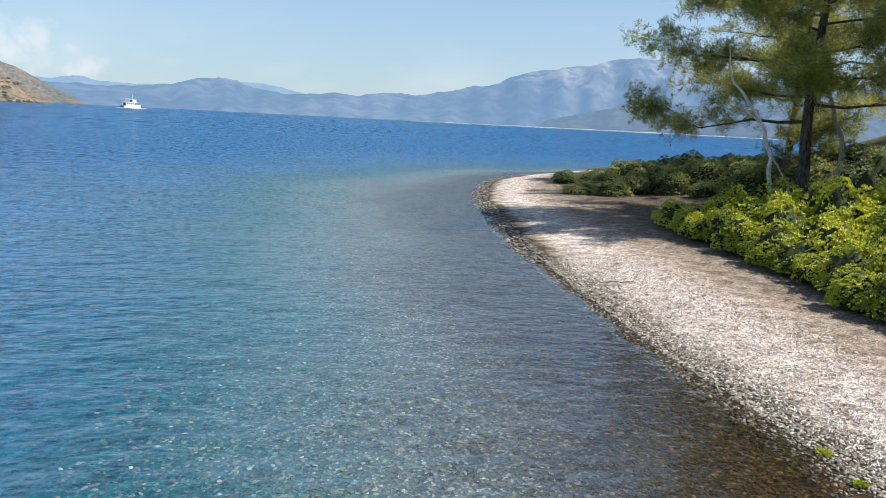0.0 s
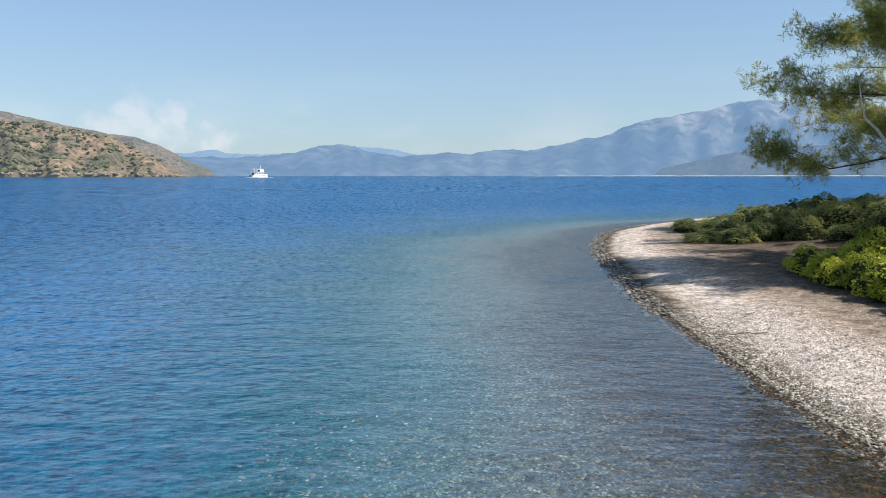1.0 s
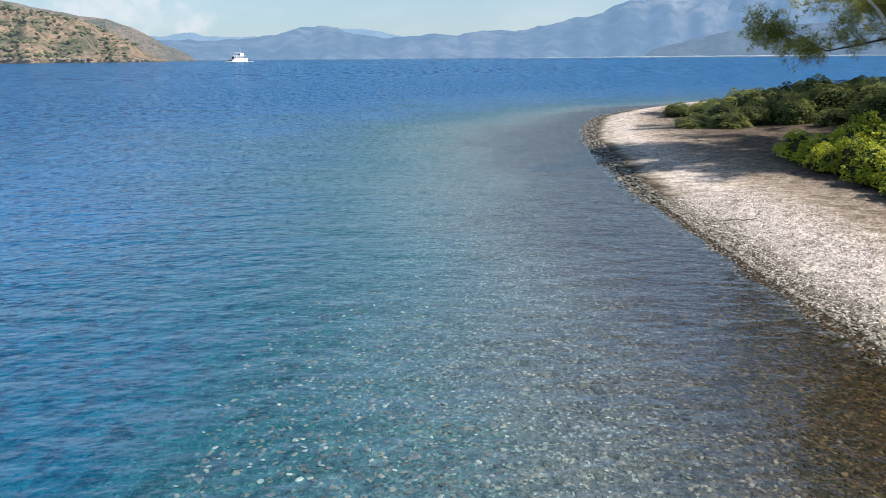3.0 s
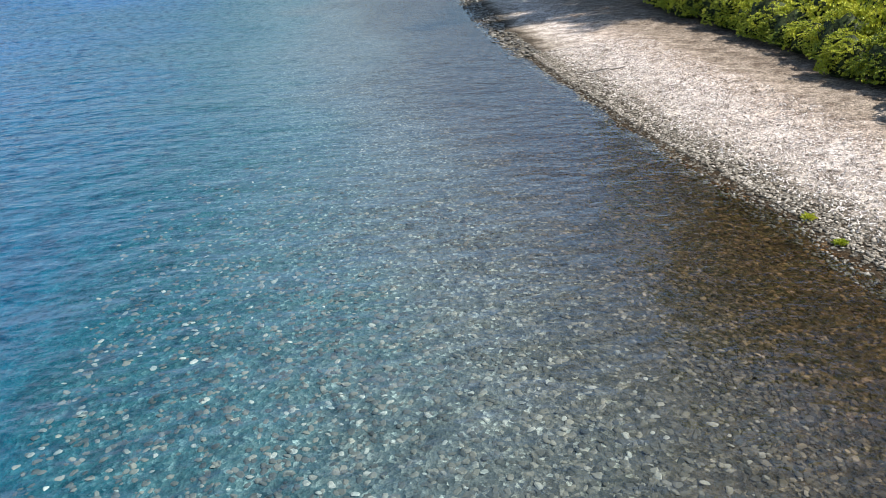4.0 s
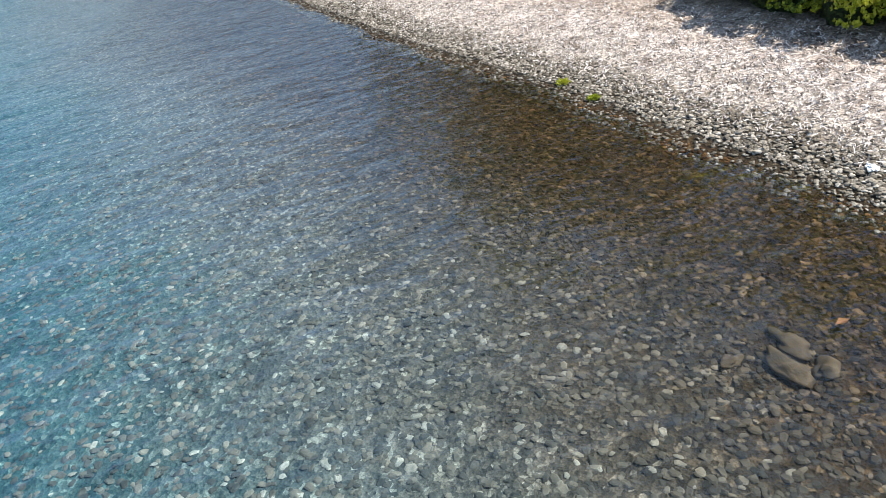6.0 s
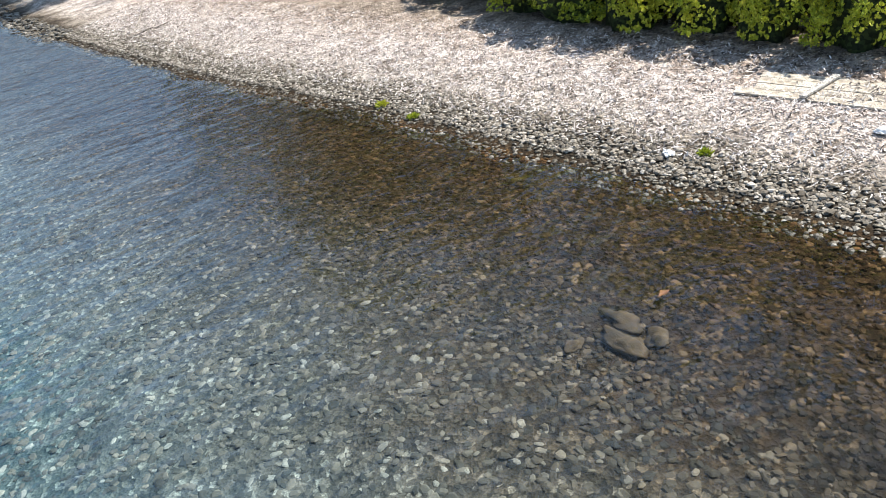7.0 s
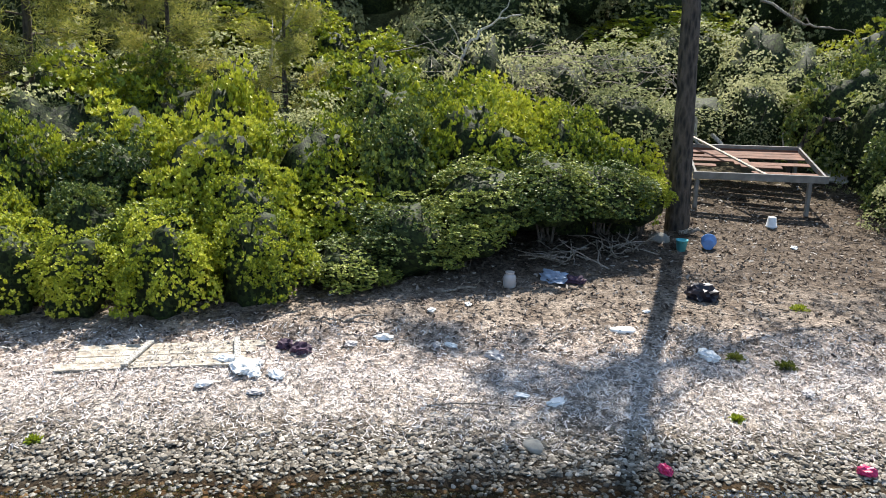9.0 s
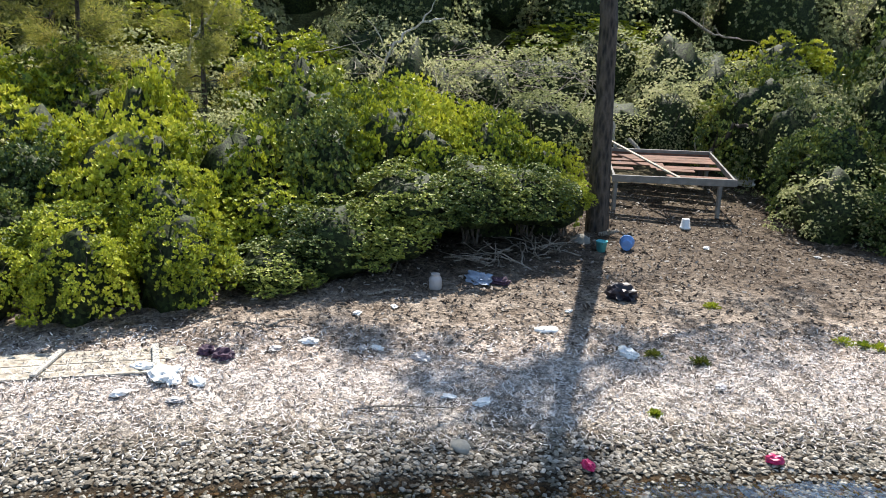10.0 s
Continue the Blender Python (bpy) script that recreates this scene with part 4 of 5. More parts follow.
pine_a = make_pine(3, 13.2, 3.2, 6.5, 0.2, 10500, flat=1.9, n_limb=27, twigs=15, needle=0.95, wide=1.0, per=30)    # beyond the sand
pine_a.matrix_world = pose(17.1, 24.8, gz(17.1, 24.8), 0, 0, 40)
pine_b = make_pine(7, 15.5, 6.2, 4.4, 0.185, 2100, lean=(0.0, 0.045), sway_by=0.015, needle=1.1, wide=0.9, to_side=0.25)         # by the clearing
pine_b.matrix_world = pose(13.34, -5.8, gz(13.34, -5.8), 0, 0, 0)
pine_c = make_pine(12, 8.0, 0.8, 2.6, 0.12, 2000, flat=1.6, needle=1.1, wide=0.75)                       # bushy young one
pine_c.matrix_world = pose(17.4, 7.6, gz(17.4, 7.6), 0, 0, 0)
pine_d = make_pine(23, 16, 3.0, 5.6, 0.26, 4200, flat=2.6, n_limb=30, twigs=10, needle=2.0, wide=0.8)   # tall ones behind the sand spit
pine_d.matrix_world = pose(28.5, 41, gz(28.5, 41), 0, 0, 0)
for x, y, a in [(35, 33, 80), (40, 24, 190)]:
    stand(pine_d, x, y, a)
for x, y, a, s in [(22.5, 22.5, 10, 0.95), (20.5, 20.5, 200, 0.9), (25.5, 17.5, 130, 1.0), (29, 8.0, 90, 1.1), (26, -17.5, 20, 1.0), (22.5, 34, 200, 0.9)]:
    stand(pine_b, x, y, a, s)
for x, y, a, s in [(17.2, 4.6, 50, 0.66), (17.4, 2.0, 150, 0.6), (20.4, 11.3, 150, 0.75), (19, 17.5, 80, 0.65),
                   (20, 29, 0, 0.7), (17.4, 9.8, 10, 0.55), (22.5, 6.5, 99, 0.75)]:
    stand(pine_c, x, y, a, s)

# thickets that close the wood behind
thicket = make_shrub("thicket", 61, 90, 2400, 0.032, M_OLIVE, "dark green woodland thicket of small-leaved shrubs", 1.35, True)
tagged(thicket, category="thicket", group="thickets of the wood")
spots = [(26 + 3.2 * (i % 2) + rng.uniform(-1, 1), -24 + 3.4 * i) for i in range(15)]
for k, (x, y) in enumerate(spots):
    z = gz(x, y)
    m = pose(x, y, z - 0.1, 0, 0, rng.uniform(0, 360)) @ Matrix.Diagonal((2.9, 2.9, rng.uniform(3.2, 4.6), 1))
    if k == 0:
        thicket.matrix_world = m
    else:
        copy_thing(thicket, Matrix.Identity(4)).matrix_basis = m

# ---- simple solids ----
def box(bm, size, m, bevel=0.0):
    r = bmesh.ops.create_cube(bm, size=1.0, matrix=m @ Matrix.Diagonal((*size, 1)))
    if bevel:
        es = list({e for v in r["verts"] for e in v.link_edges})
        bmesh.ops.bevel(bm, geom=es, offset=bevel, segments=2, affect="EDGES", profile=0.5)
    return bm


def one_box(size, bevel=0.004, m=Matrix.Identity(4)):
    return box(bmesh.new(), size, m, bevel)


def lathe(profile, sides=24):
    """A turned solid from (radius, height) pairs."""
    bm = bmesh.new()
    rings = []
    for r, z in profile:
        rings.append([bm.verts.new((r * math.cos(2 * math.pi * k / sides), r * math.sin(2 * math.pi * k / sides), z)) for k in range(sides)])
    for a, b in zip(rings, rings[1:]):
        for k in range(sides):
            bm.faces.new((a[k], a[(k + 1) % sides], b[(k + 1) % sides], b[k]))
    bm.faces.new(rings[0][::-1])
    bm.faces.new(rings[-1])
    for f in bm.faces:
        f.smooth = len(f.verts) == 4
    return bm


def stone(seed, rx, ry, rz, sub=2, amp=0.35):
    bm = lumpy(seed, rx, ry, rz, sub, amp, 1.3)
    for v in bm.verts:
        v.co.z = max(v.co.z, -rz * 0.55)
    return bm


def crumpled(seed, rx, ry, rz, amp=0.6):
    """A crumpled sheet or bag."""
    bm = lumpy(seed, rx, ry, rz, 3, amp, 2.6)
    for v in bm.verts:
        v.co.z = max(v.co.z, -rz * 0.25)
    for f in bm.faces:
        f.smooth = False
    return bm


M_WHITE = plain("white_foam", (0.80, 0.80, 0.78), 0.7, vary=0.08)
M_WHITEP = plain("white_plastic", (0.78, 0.78, 0.77), 0.4, vary=0.06)
M_TEAL = plain("teal_plastic", (0.12, 0.52, 0.57), 0.4, vary=0.15)
M_BLUE = plain("blue_plastic", (0.16, 0.32, 0.66), 0.4, vary=0.15)
M_RED = plain("magenta_plastic", (0.55, 0.02, 0.12), 0.4, vary=0.2)
M_BLACK = plain("black_sack", (0.02, 0.016, 0.024), 0.45, vary=0.4)
M_PURPLE = plain("dark_rag", (0.06, 0.03, 0.055), 0.8, vary=0.4)
M_CLOTH = plain("grey_blue_cloth", (0.30, 0.36, 0.46), 0.85, vary=0.3)
M_PLANK = bark_mat("weathered_plank", (0.30, 0.25, 0.19), (0.62, 0.55, 0.45), 9)
M_RAIL = plain("grey_timber", (0.22, 0.21, 0.19), 0.85, vary=0.3, scale=5, bump=0.4)
M_BOARD = plain("reddish_board", (0.17, 0.08, 0.05), 0.85, vary=0.5, scale=4, bump=0.4)
M_WEED = leaf_mat("beach_weed_leaf", [(0.0, (0.16, 0.22, 0.02)), (0.5, (0.35, 0.40, 0.03)), (1.0, (0.5, 0.5, 0.06))])
M_MOSSY = leaf_mat("mossy_weed_leaf", [(0.0, (0.07, 0.09, 0.015)), (0.5, (0.15, 0.17, 0.025)), (1.0, (0.25, 0.25, 0.05))])
M_ROCK = plain("submerged_rock", (0.115, 0.085, 0.048), 0.85, vary=0.35, scale=6, bump=0.5)
M_ORANGE = plain("orange_leaf", (0.36, 0.14, 0.025), 0.6, vary=0.2)
M_CLEAR = plain("milky_plastic", (0.46, 0.43, 0.42), 0.3, vary=0.1)
M_STONE = plain("grey_stone", (0.26, 0.25, 0.22), 0.9, vary=0.3)
M_BOATW = plain("boat_white_paint", (0.80, 0.80, 0.79), 0.35, vary=0.06, scale=0.6)
M_BOATW2 = plain("boat_varnish", (0.20, 0.10, 0.05), 0.4, vary=0.2, scale=0.6)
M_BOATD = plain("boat_dark_opening", (0.03, 0.035, 0.05), 0.3, vary=0.2, scale=0.6)


# ---- the raised platform in the clearing ----
def make_platform():
    front_l, front_r = Vector((14.72, -6.68, 1.50)), Vector((13.98, -9.08, 1.50))
    along = (front_r - front_l); width = along.length; along.normalize()
    back = Vector((-along.y, along.x, 0)) * (1 if -along.y > 0 else -1)
    if back.x < 0:
        back = -back
    deep, lift = 2.5, 0.36
    back = (back * deep + Vector((0, 0, lift))).normalized()
    up = along.cross(back)
    if up.z < 0:
        up = -up
    m = Matrix((along, back, up)).transposed().to_4x4()
    m.translation = front_l
    ob = thing("platform_bed", m, "weathered wooden platform with reddish boards on thin legs", "platform")
    L = lambda x, y, z: Matrix.Translation((x, y, z))
    part("front_rail", one_box((width + 0.1, 0.05, 0.15), 0.006, L(width / 2, 0, -0.02)), M_RAIL, ob, "grey weathered front rail")
    part("back_rail", one_box((width + 0.1, 0.05, 0.14), 0.006, L(width / 2, deep, -0.02)), M_RAIL, ob)
    for x in (0.0, width):
        part("side_rail", one_box((0.05, deep - 0.06, 0.12), 0.006, L(x, deep / 2, -0.02)), M_RAIL, ob)
    n = 9
    bw = (deep - 0.12) / n
    for k in range(n):
        y = 0.06 + (k + 0.5) * bw
        # broken boards end short of the rail, some are gone
        for x0, x1 in {1: [(1.15, width)], 3: [(0.0, 0.55), (1.0, 1.9)], 4: [(0.9, width)], 5: [(0.0, 1.3)], 7: [(0.35, width)]}.get(k, [(0.0, width)] if k in (0, 6, 8) else []):
            part("board", one_box((x1 - x0 - 0.06, bw * (0.9 if k % 3 else 0.76), 0.022), 0.004, L((x0 + x1) / 2, y, -0.055 - 0.008 * (k % 3)) @ pose(0, 0, 0, 0, 0.4 * (k % 2), 1.2 * (k % 3 - 1))), M_BOARD, ob)
    part("back_board", one_box((width, 0.03, 0.2), 0.005, L(width / 2, deep - 0.06, -0.12)), M_BOARD, ob)
    part("slat", one_box((0.07, 3.1, 0.035), 0.006, L(width * 0.30, deep * 0.6, 0.085) @ pose(0, 0, 0, 2.5, 0, 24)), M_PLANK, ob, "pale loose diagonal slat")
    inv = m.inverted()
    for x, y in ((0.04, 0.05), (width - 0.28, 0.05), (0.04, deep - 0.05), (width - 0.04, deep - 0.05)):
        top = m @ Vector((x, y, -0.08))
        foot = Vector((top.x, top.y, gz(top.x, top.y) - 0.05))
        bm = bmesh.new()
        h = (top - foot).length
        box(bm, (0.075, 0.075, h), Matrix.Translation((top + foot) / 2), 0.006)
        bmesh.ops.transform(bm, matrix=inv, verts=bm.verts)
        part("leg", bm, M_RAIL, ob)
    return ob


make_platform()


# ---- litter on the beach ----
def put(name, data, material, x, y, label, category, turn=0.0, tilt=(0, 0), lift=0.0, group=""):
    if isinstance(data, bmesh.types.BMesh):
        me = bpy.data.meshes.new(name); data.to_mesh(me); data.free(); data = me
    if not data.materials:
        data.materials.append(material)
    ob = new(name, data)
    ob.matrix_world = pose(x, y, gz(x, y) + lift, tilt[0], tilt[1], turn)
    return tagged(ob, label, category, group)


def make_bucket(x, y, material, label, r=0.14, h=0.24, tilt=(0, 0), turn=0, upside=False):
    m = pose(x, y, gz(x, y) + (0.0 if not tilt[0] else r * 0.8), tilt[0], tilt[1], turn)
    ob = thing("bucket", m, label, "bucket", "plastic buckets under the pine")
    if upside:
        prof = [(r * 1.0, 0.0), (r * 1.1, 0.0), (r * 1.1, 0.03), (r * 1.02, 0.035), (r * 0.76, h), (r * 0.7, h + 0.006)]
    else:
        prof = [(r * 0.74, 0.0), (r, h - 0.02), (r * 1.07, h - 0.02), (r * 1.07, h), (r * 0.95, h), (r * 0.72, 0.015)]
    part("shell", lathe(prof), material, ob)
    ring = [(r * 1.0 * math.cos(a), 0.02, r * 0.8 * math.sin(a) * (0.25 if upside else 1) + (0.03 if upside else h - 0.02)) for a in np.linspace(math.pi, 2 * math.pi, 12)]
    v, f, c = tube(ring, [0.004] * 12, 5)
    part("handle", quick_mesh("handle", v, f, True), M_RAIL, ob, "thin wire handle")
    return ob


make_bucket(11.92, -5.31, M_TEAL, "teal plastic bucket standing on the leaf litter", 0.10, 0.2)
make_bucket(11.90, -5.78, M_BLUE, "blue plastic bucket lying on its side", 0.125, 0.2, (80, 0), 65)
make_bucket(13.41, -7.72, M_WHITEP, "white plastic bucket turned upside down", 0.10, 0.2, upside=True)
put("refuse_sack", crumpled(4, 0.24, 0.17, 0.17), M_BLACK, 9.55, -4.64, "crumpled black plastic sack on the litter", "bag", 30, lift=0.04)
put("jar", lathe([(0.085, 0), (0.095, 0.02), (0.095, 0.15), (0.085, 0.18), (0.062, 0.2), (0.062, 0.215), (0.07, 0.216), (0.07, 0.235)]), M_CLEAR, 10.17, -2.01, "milky plastic jar standing by the shrubs", "jar")
put("cloth", crumpled(9, 0.24, 0.17, 0.10, 0.8), M_CLOTH, 10.47, -2.76, "crumpled grey-blue cloth by the dead twigs", "cloth", 20, lift=0.02)
put("cloth", crumpled(19, 0.14, 0.12, 0.07, 0.8), M_PURPLE, 10.35, -3.05, "small dark rag beside the grey cloth", "cloth", 70, lift=0.02)
put("rag", crumpled(10, 0.11, 0.09, 0.07, 0.7), M_PURPLE, 8.24, 1.0, "dark purple rag on dry seagrass", "rag", 20, lift=0.02)
put("rag", crumpled(12, 0.12, 0.10, 0.08, 0.7), M_PURPLE, 8.13, 0.80, "dark purple rag on dry seagrass", "rag", 80, lift=0.02)
for k, (x, y, r, a) in enumerate([(7.72, 1.41, 0.2, 10), (7.9, 1.62, 0.13, 70), (7.56, 1.01, 0.12, 40), (7.38, 1.76, 0.1, 120), (7.62, 1.28, 0.13, 200), (7.8, 1.3, 0.12, 300)]):
    put("foam_piece", crumpled(20 + k, r, r * 0.62, r * 0.4, 0.5), M_WHITE, x, y, "broken piece of white foam on dry seagrass", "litter", a, lift=0.02, group="white foam pieces")
for k, (x, y, r) in enumerate([(8.29, -0.80, 0.08), (8.27, -0.98, 0.085), (8.47, -0.17, 0.11), (8.3, 0.24, 0.09), (9.25, -0.8, 0.08), (9.45, -1.32, 0.07), (7.95, -1.46, 0.13), (7.05, -1.62, 0.08),
                               (6.87, -1.95, 0.11), (6.85, -4.68, 0.10), (7.74, -3.96, 0.16), (6.32, 3.44, 0.085), (7.22, 1.19, 0.09), (9.1, -3.7, 0.06), (12.0, -7.4, 0.09), (11.2, -9.1, 0.07)]):
    put("plastic_scrap", crumpled(40 + k, r, r * 0.6, r * 0.34, 0.7), M_WHITEP if k % 3 else M_CLEAR, x, y, "pale crumpled plastic scrap on the beach", "litter", 37 * k, lift=0.015, group="plastic scraps")
put("plastic_scrap", crumpled(70, 0.075, 0.05, 0.06, 0.4), M_RED, 5.66, -2.66, "bright magenta plastic scrap on wet pebbles", "litter", 20, lift=0.03)
put("plastic_scrap", crumpled(71, 0.085, 0.06, 0.06, 0.4), M_RED, 5.52, -4.47, "bright magenta plastic scrap on wet pebbles", "litter", 70, lift=0.03)
put("flat_stone", stone(3, 0.16, 0.1, 0.05), M_WHITE, 8.52, -3.19, "flat pale stone slab on the litter", "stone", 80)
put("flat_stone", stone(4, 0.13, 0.1, 0.05), M_STONE, 6.13, -1.56, "flat grey stone on the pebbles", "stone", 10)
put("flat_stone", stone(5, 0.2, 0.15, 0.14), M_STONE, 12.5, -5.15, "grey boulder beside the pine trunk", "stone", 40)

put("sheet", crumpled(77, 0.34, 0.26, 0.2, 0.7), M_WHITEP, 16.3, -10.75, "crumpled white plastic sheet behind the platform", "litter", 30, lift=0.05)

# driftwood board lying on the beach
ob = thing("driftwood_panel", pose(8.03, 2.27, gz(8.03, 2.27) - 0.006, -6, 0, 93), "sun-bleached wooden panel lying on dry seagrass", "board")
for k in range(4):
    part("plank", one_box((2.1 - 0.12 * (k % 3), 0.14, 0.024), 0.005, Matrix.Translation((0.04 * k, (k - 1.5) * 0.15, 0.003 * (k % 2)))), M_PLANK, ob)
part("batten", one_box((0.07, 0.62, 0.03), 0.005, Matrix.Translation((-0.75, 0, 0.045)) @ pose(0, 0, 0, 0, 0, 8)), M_PALE, ob)
part("batten", one_box((0.07, 0.6, 0.03), 0.005, Matrix.Translation((0.35, 0, 0.045)) @ pose(0, 0, 0, 0, 0, -16)), M_PALE, ob)


def weed(x, y, r, n, material, label, seed):
    rng = np.random.default_rng(seed)
    out = unit(random_units(rng, n) + (0, 0, 0.6))
    base = out * rng.uniform(0.1, 0.8, n)[:, None] * (r, r, r * 0.45)
    along = unit(out + random_units(rng, n) * 0.5)
    v, f = leaf_faces(base, along, unit(np.cross(along, random_units(rng, n))), rng.uniform(0.03, 0.06, n), rng.uniform(0.015, 0.03, n))
    ob = put("weed", quick_mesh("weed", v, f), material, x, y, label, "weed", group="low weeds on the beach")
    return ob


for k, (x, y, r) in enumerate([(8.97, -5.77, 0.13), (7.66, -6.85, 0.15), (7.45, -7.2, 0.14), (7.55, -7.05, 0.12), (6.42, -3.69, 0.06), (6.45, 3.1, 0.08), (6.15, 7.81, 0.13), (6.05, 7.05, 0.09)]):
    weed(x, y, r, 190, M_WEED, "low bright yellow-green weed on the pebbles", 80 + k)
for k, (x, y, r) in enumerate([(7.68, -4.26, 0.12), (7.41, -4.72, 0.15)]):
    weed(x, y, r, 240, M_MOSSY, "low mossy green weed on the beach", 95 + k)


# ---- sticks and dead wood ----
def stick(points, r0, r1, material, label, name="branch", seed=1, twigs=0, parts_group="dead branches"):
    rng = np.random.default_rng(seed)
    p = np.asarray(points, float)
    t = np.linspace(0, 1, max(9, 3 * len(p)))
    path = np.stack([np.interp(t, np.linspace(0, 1, len(p)), p[:, c]) for c in range(3)], 1) + rng.normal(scale=r0 * 0.5, size=(len(t), 3))
    ob = thing(name, Matrix.Translation(path[0]), label, "branch", parts_group)
    path = path - path[0]
    part("stem", tubes_mesh("stem", [tube(path, np.linspace(r0, r1, len(t)), 7, 0.12, rng)]), material, ob)
    for _ in range(twigs):
        k = int(rng.integers(2, len(t)))
        w = unit(rng.normal(size=3) + (0, 0, 0.3)) * np.linalg.norm(path[-1]) * rng.uniform(0.15, 0.4)
        q = path[k] + np.linspace(0, 1, 5)[:, None] * w + rng.normal(scale=0.02, size=(5, 3))
        part("twig", tubes_mesh("twig", [tube(q, np.linspace(r0 * 0.45, r0 * 0.12, 5), 5)]), material, ob)
    return ob


L_DEAD = "bleached dead branch standing among the shrubs"
stick([(18.8, -2.0, 2.6), (18.79, -2.06, 3.59), (18.77, -2.27, 4.07), (18.73, -2.61, 4.49), (18.65, -3.15, 4.8), (18.6, -3.6, 4.85)], 0.05, 0.02, M_PALE, "bleached dead branch arching over the shrubs", seed=2, twigs=5)
stick([(18.2, 2.5, 2.8), (18.21, 2.42, 4.05), (18.24, 2.22, 4.28), (18.27, 1.94, 4.67), (18.3, 1.73, 5.05), (18.3, 1.6, 5.6)], 0.045, 0.02, M_PALE, L_DEAD, seed=3, twigs=4)
stick([(18.08, -8.46, 2.01), (17.49, -9.64, 1.0)], 0.05, 0.05, M_PALE, "bleached pole leaning behind the platform", "pole", 4)
stick([(16.1, -10.98, 2.49), (15.67, -11.59, 1.5)], 0.04, 0.04, M_PALE, "bleached pole leaning behind the platform", "pole", 5)
stick([(17.71, -9.23, 5.3), (17.23, -10.1, 4.68), (17.1, -10.6, 4.6)], 0.035, 0.02, M_TWIG, L_DEAD, seed=6, twigs=3)
stick([(16.8, -9.8, 1.0), (16.71, -10.0, 1.85), (16.45, -10.43, 2.64), (16.17, -10.87, 2.46)], 0.07, 0.04, M_BARK, "crooked dark trunk behind the platform", seed=7, twigs=3)
stick([(18.26, -8.04, 2.5), (18.15, -8.3, 1.3)], 0.04, 0.045, M_PALE, "bleached pole leaning behind the platform", "pole", 8)
stick([(16.58, -11.16, 2.4), (16.53, -11.23, 1.0)], 0.035, 0.04, M_PALE, "bleached pole standing behind the platform", "pole", 9)
stick([(17.4, -10.2, 1.2), (17.5, -10.0, 2.2)], 0.03, 0.02, M_PALE, L_DEAD, seed=11, twigs=5)
# pale leaning dead trunk among the pines of the sand spit
stick([(14.75, 22.8, 0.8), (14.6, 22.91, 2.46), (14.5, 23.0, 3.4), (14.1, 23.2, 4.5), (13.37, 23.65, 5.61)], 0.085, 0.04, M_PALE, "slender bleached dead trunk beside a pine", "dead_tree", 13, 3)
stick([(18.2, 24.0, 1.0), (18.14, 24.1, 3.56), (17.5, 24.57, 5.5)], 0.12, 0.06, M_TWIG, "slender grey dead trunk beside a pine", "dead_tree", 14, 6)
# sticks and twig heaps on the ground
for k, (a, b, r) in enumerate([((8.97, 0.75), (8.8, 0.35), 0.018), ((8.9, 0.35), (8.95, -0.05), 0.02), ((6.55, 16.95), (7.25, 16.3), 0.02), ((6.75, 17.2), (8.1, 19.4), 0.015), ((12.94, -5.7), (12.7, -6.3), 0.05),
                               ((6.9, -0.6), (6.7, -1.6), 0.012), ((6.3, -1.9), (5.9, -2.5), 0.012), ((9.9, -1.0), (10.0, -1.5), 0.02), ((8.2, -2.1), (8.4, -2.5), 0.012)]):
    mid = ((a[0] + b[0]) / 2 + 0.06, (a[1] + b[1]) / 2)
    stick([(p[0], p[1], gz(*p) + r + 0.03 * i) for i, p in enumerate((a, mid, b))], r, r * 0.6, M_TWIG, "grey driftwood stick lying on the beach", "stick", 20 + k, 3, "sticks on the beach")


def twig_heap(x, y, r, h, n, seed, label):
    rng = np.random.default_rng(seed)
    ob = thing("twig_heap", pose(x, y, gz(x, y)), label, "brushwood", "heaps of dead twigs")
    for k in range(n):
        c = rng.uniform(-0.6, 0.6, 2) * r
        a, ln, s = rng.uniform(0, 6.28), r * rng.uniform(0.6, 1.5), rng.uniform(-0.3, 0.9)
        t = np.linspace(-0.5, 0.5, 6)[:, None]
        p = np.array([c[0], c[1], h * rng.uniform(0.1, 0.7)]) + t * ln * unit(np.array([np.cos(a), np.sin(a), s])) + rng.normal(scale=0.025 * r, size=(6, 3))
        p[:, 2] = np.maximum(p[:, 2], 0.0)
        part("twig", tubes_mesh("twig", [tube(p, np.linspace(0.014, 0.005, 6), 4)]), M_TWIG, ob)
    return ob


twig_heap(11.2, -3.0, 0.6, 0.34, 20, 1, "heap of grey dead twigs under the shrubs")
twig_heap(11.8, -4.1, 0.65, 0.4, 22, 2, "heap of grey dead twigs under the shrubs")
for k, (x, y, h) in enumerate([(18.2, -3.2, 3.0), (18.6, -4.8, 3.4), (19.3, -1.6, 3.4), (18.9, -6.6, 3.0)]):
    twig_heap(x, y, 1.5, h * 1.2, 46, 6 + k, "tangle of bare grey branches in the wood")

# ---- stones under the water ----
for k, (x, y, rx, ry, rz, a) in enumerate([(4.02, 2.52, 0.17, 0.10, 0.05, 75), (3.80, 2.38, 0.24, 0.11, 0.07, 80), (3.97, 2.17, 0.10, 0.08, 0.05, 20), (3.58, 2.68, 0.09, 0.06, 0.04, 10)]):
    put("rock", stone(50 + k, rx, ry, rz * 0.6, 3, 0.9), M_ROCK, x, y, "flat brown rock under clear shallow water", "rock", a, lift=0.012, group="rocks in the shallows")
v, f = leaf_faces(np.array([[0, 0, 0.03]]), np.array([[0, 1.0, 0]]), np.array([[1.0, 0, 0]]), np.array([0.14]), np.array([0.07]))
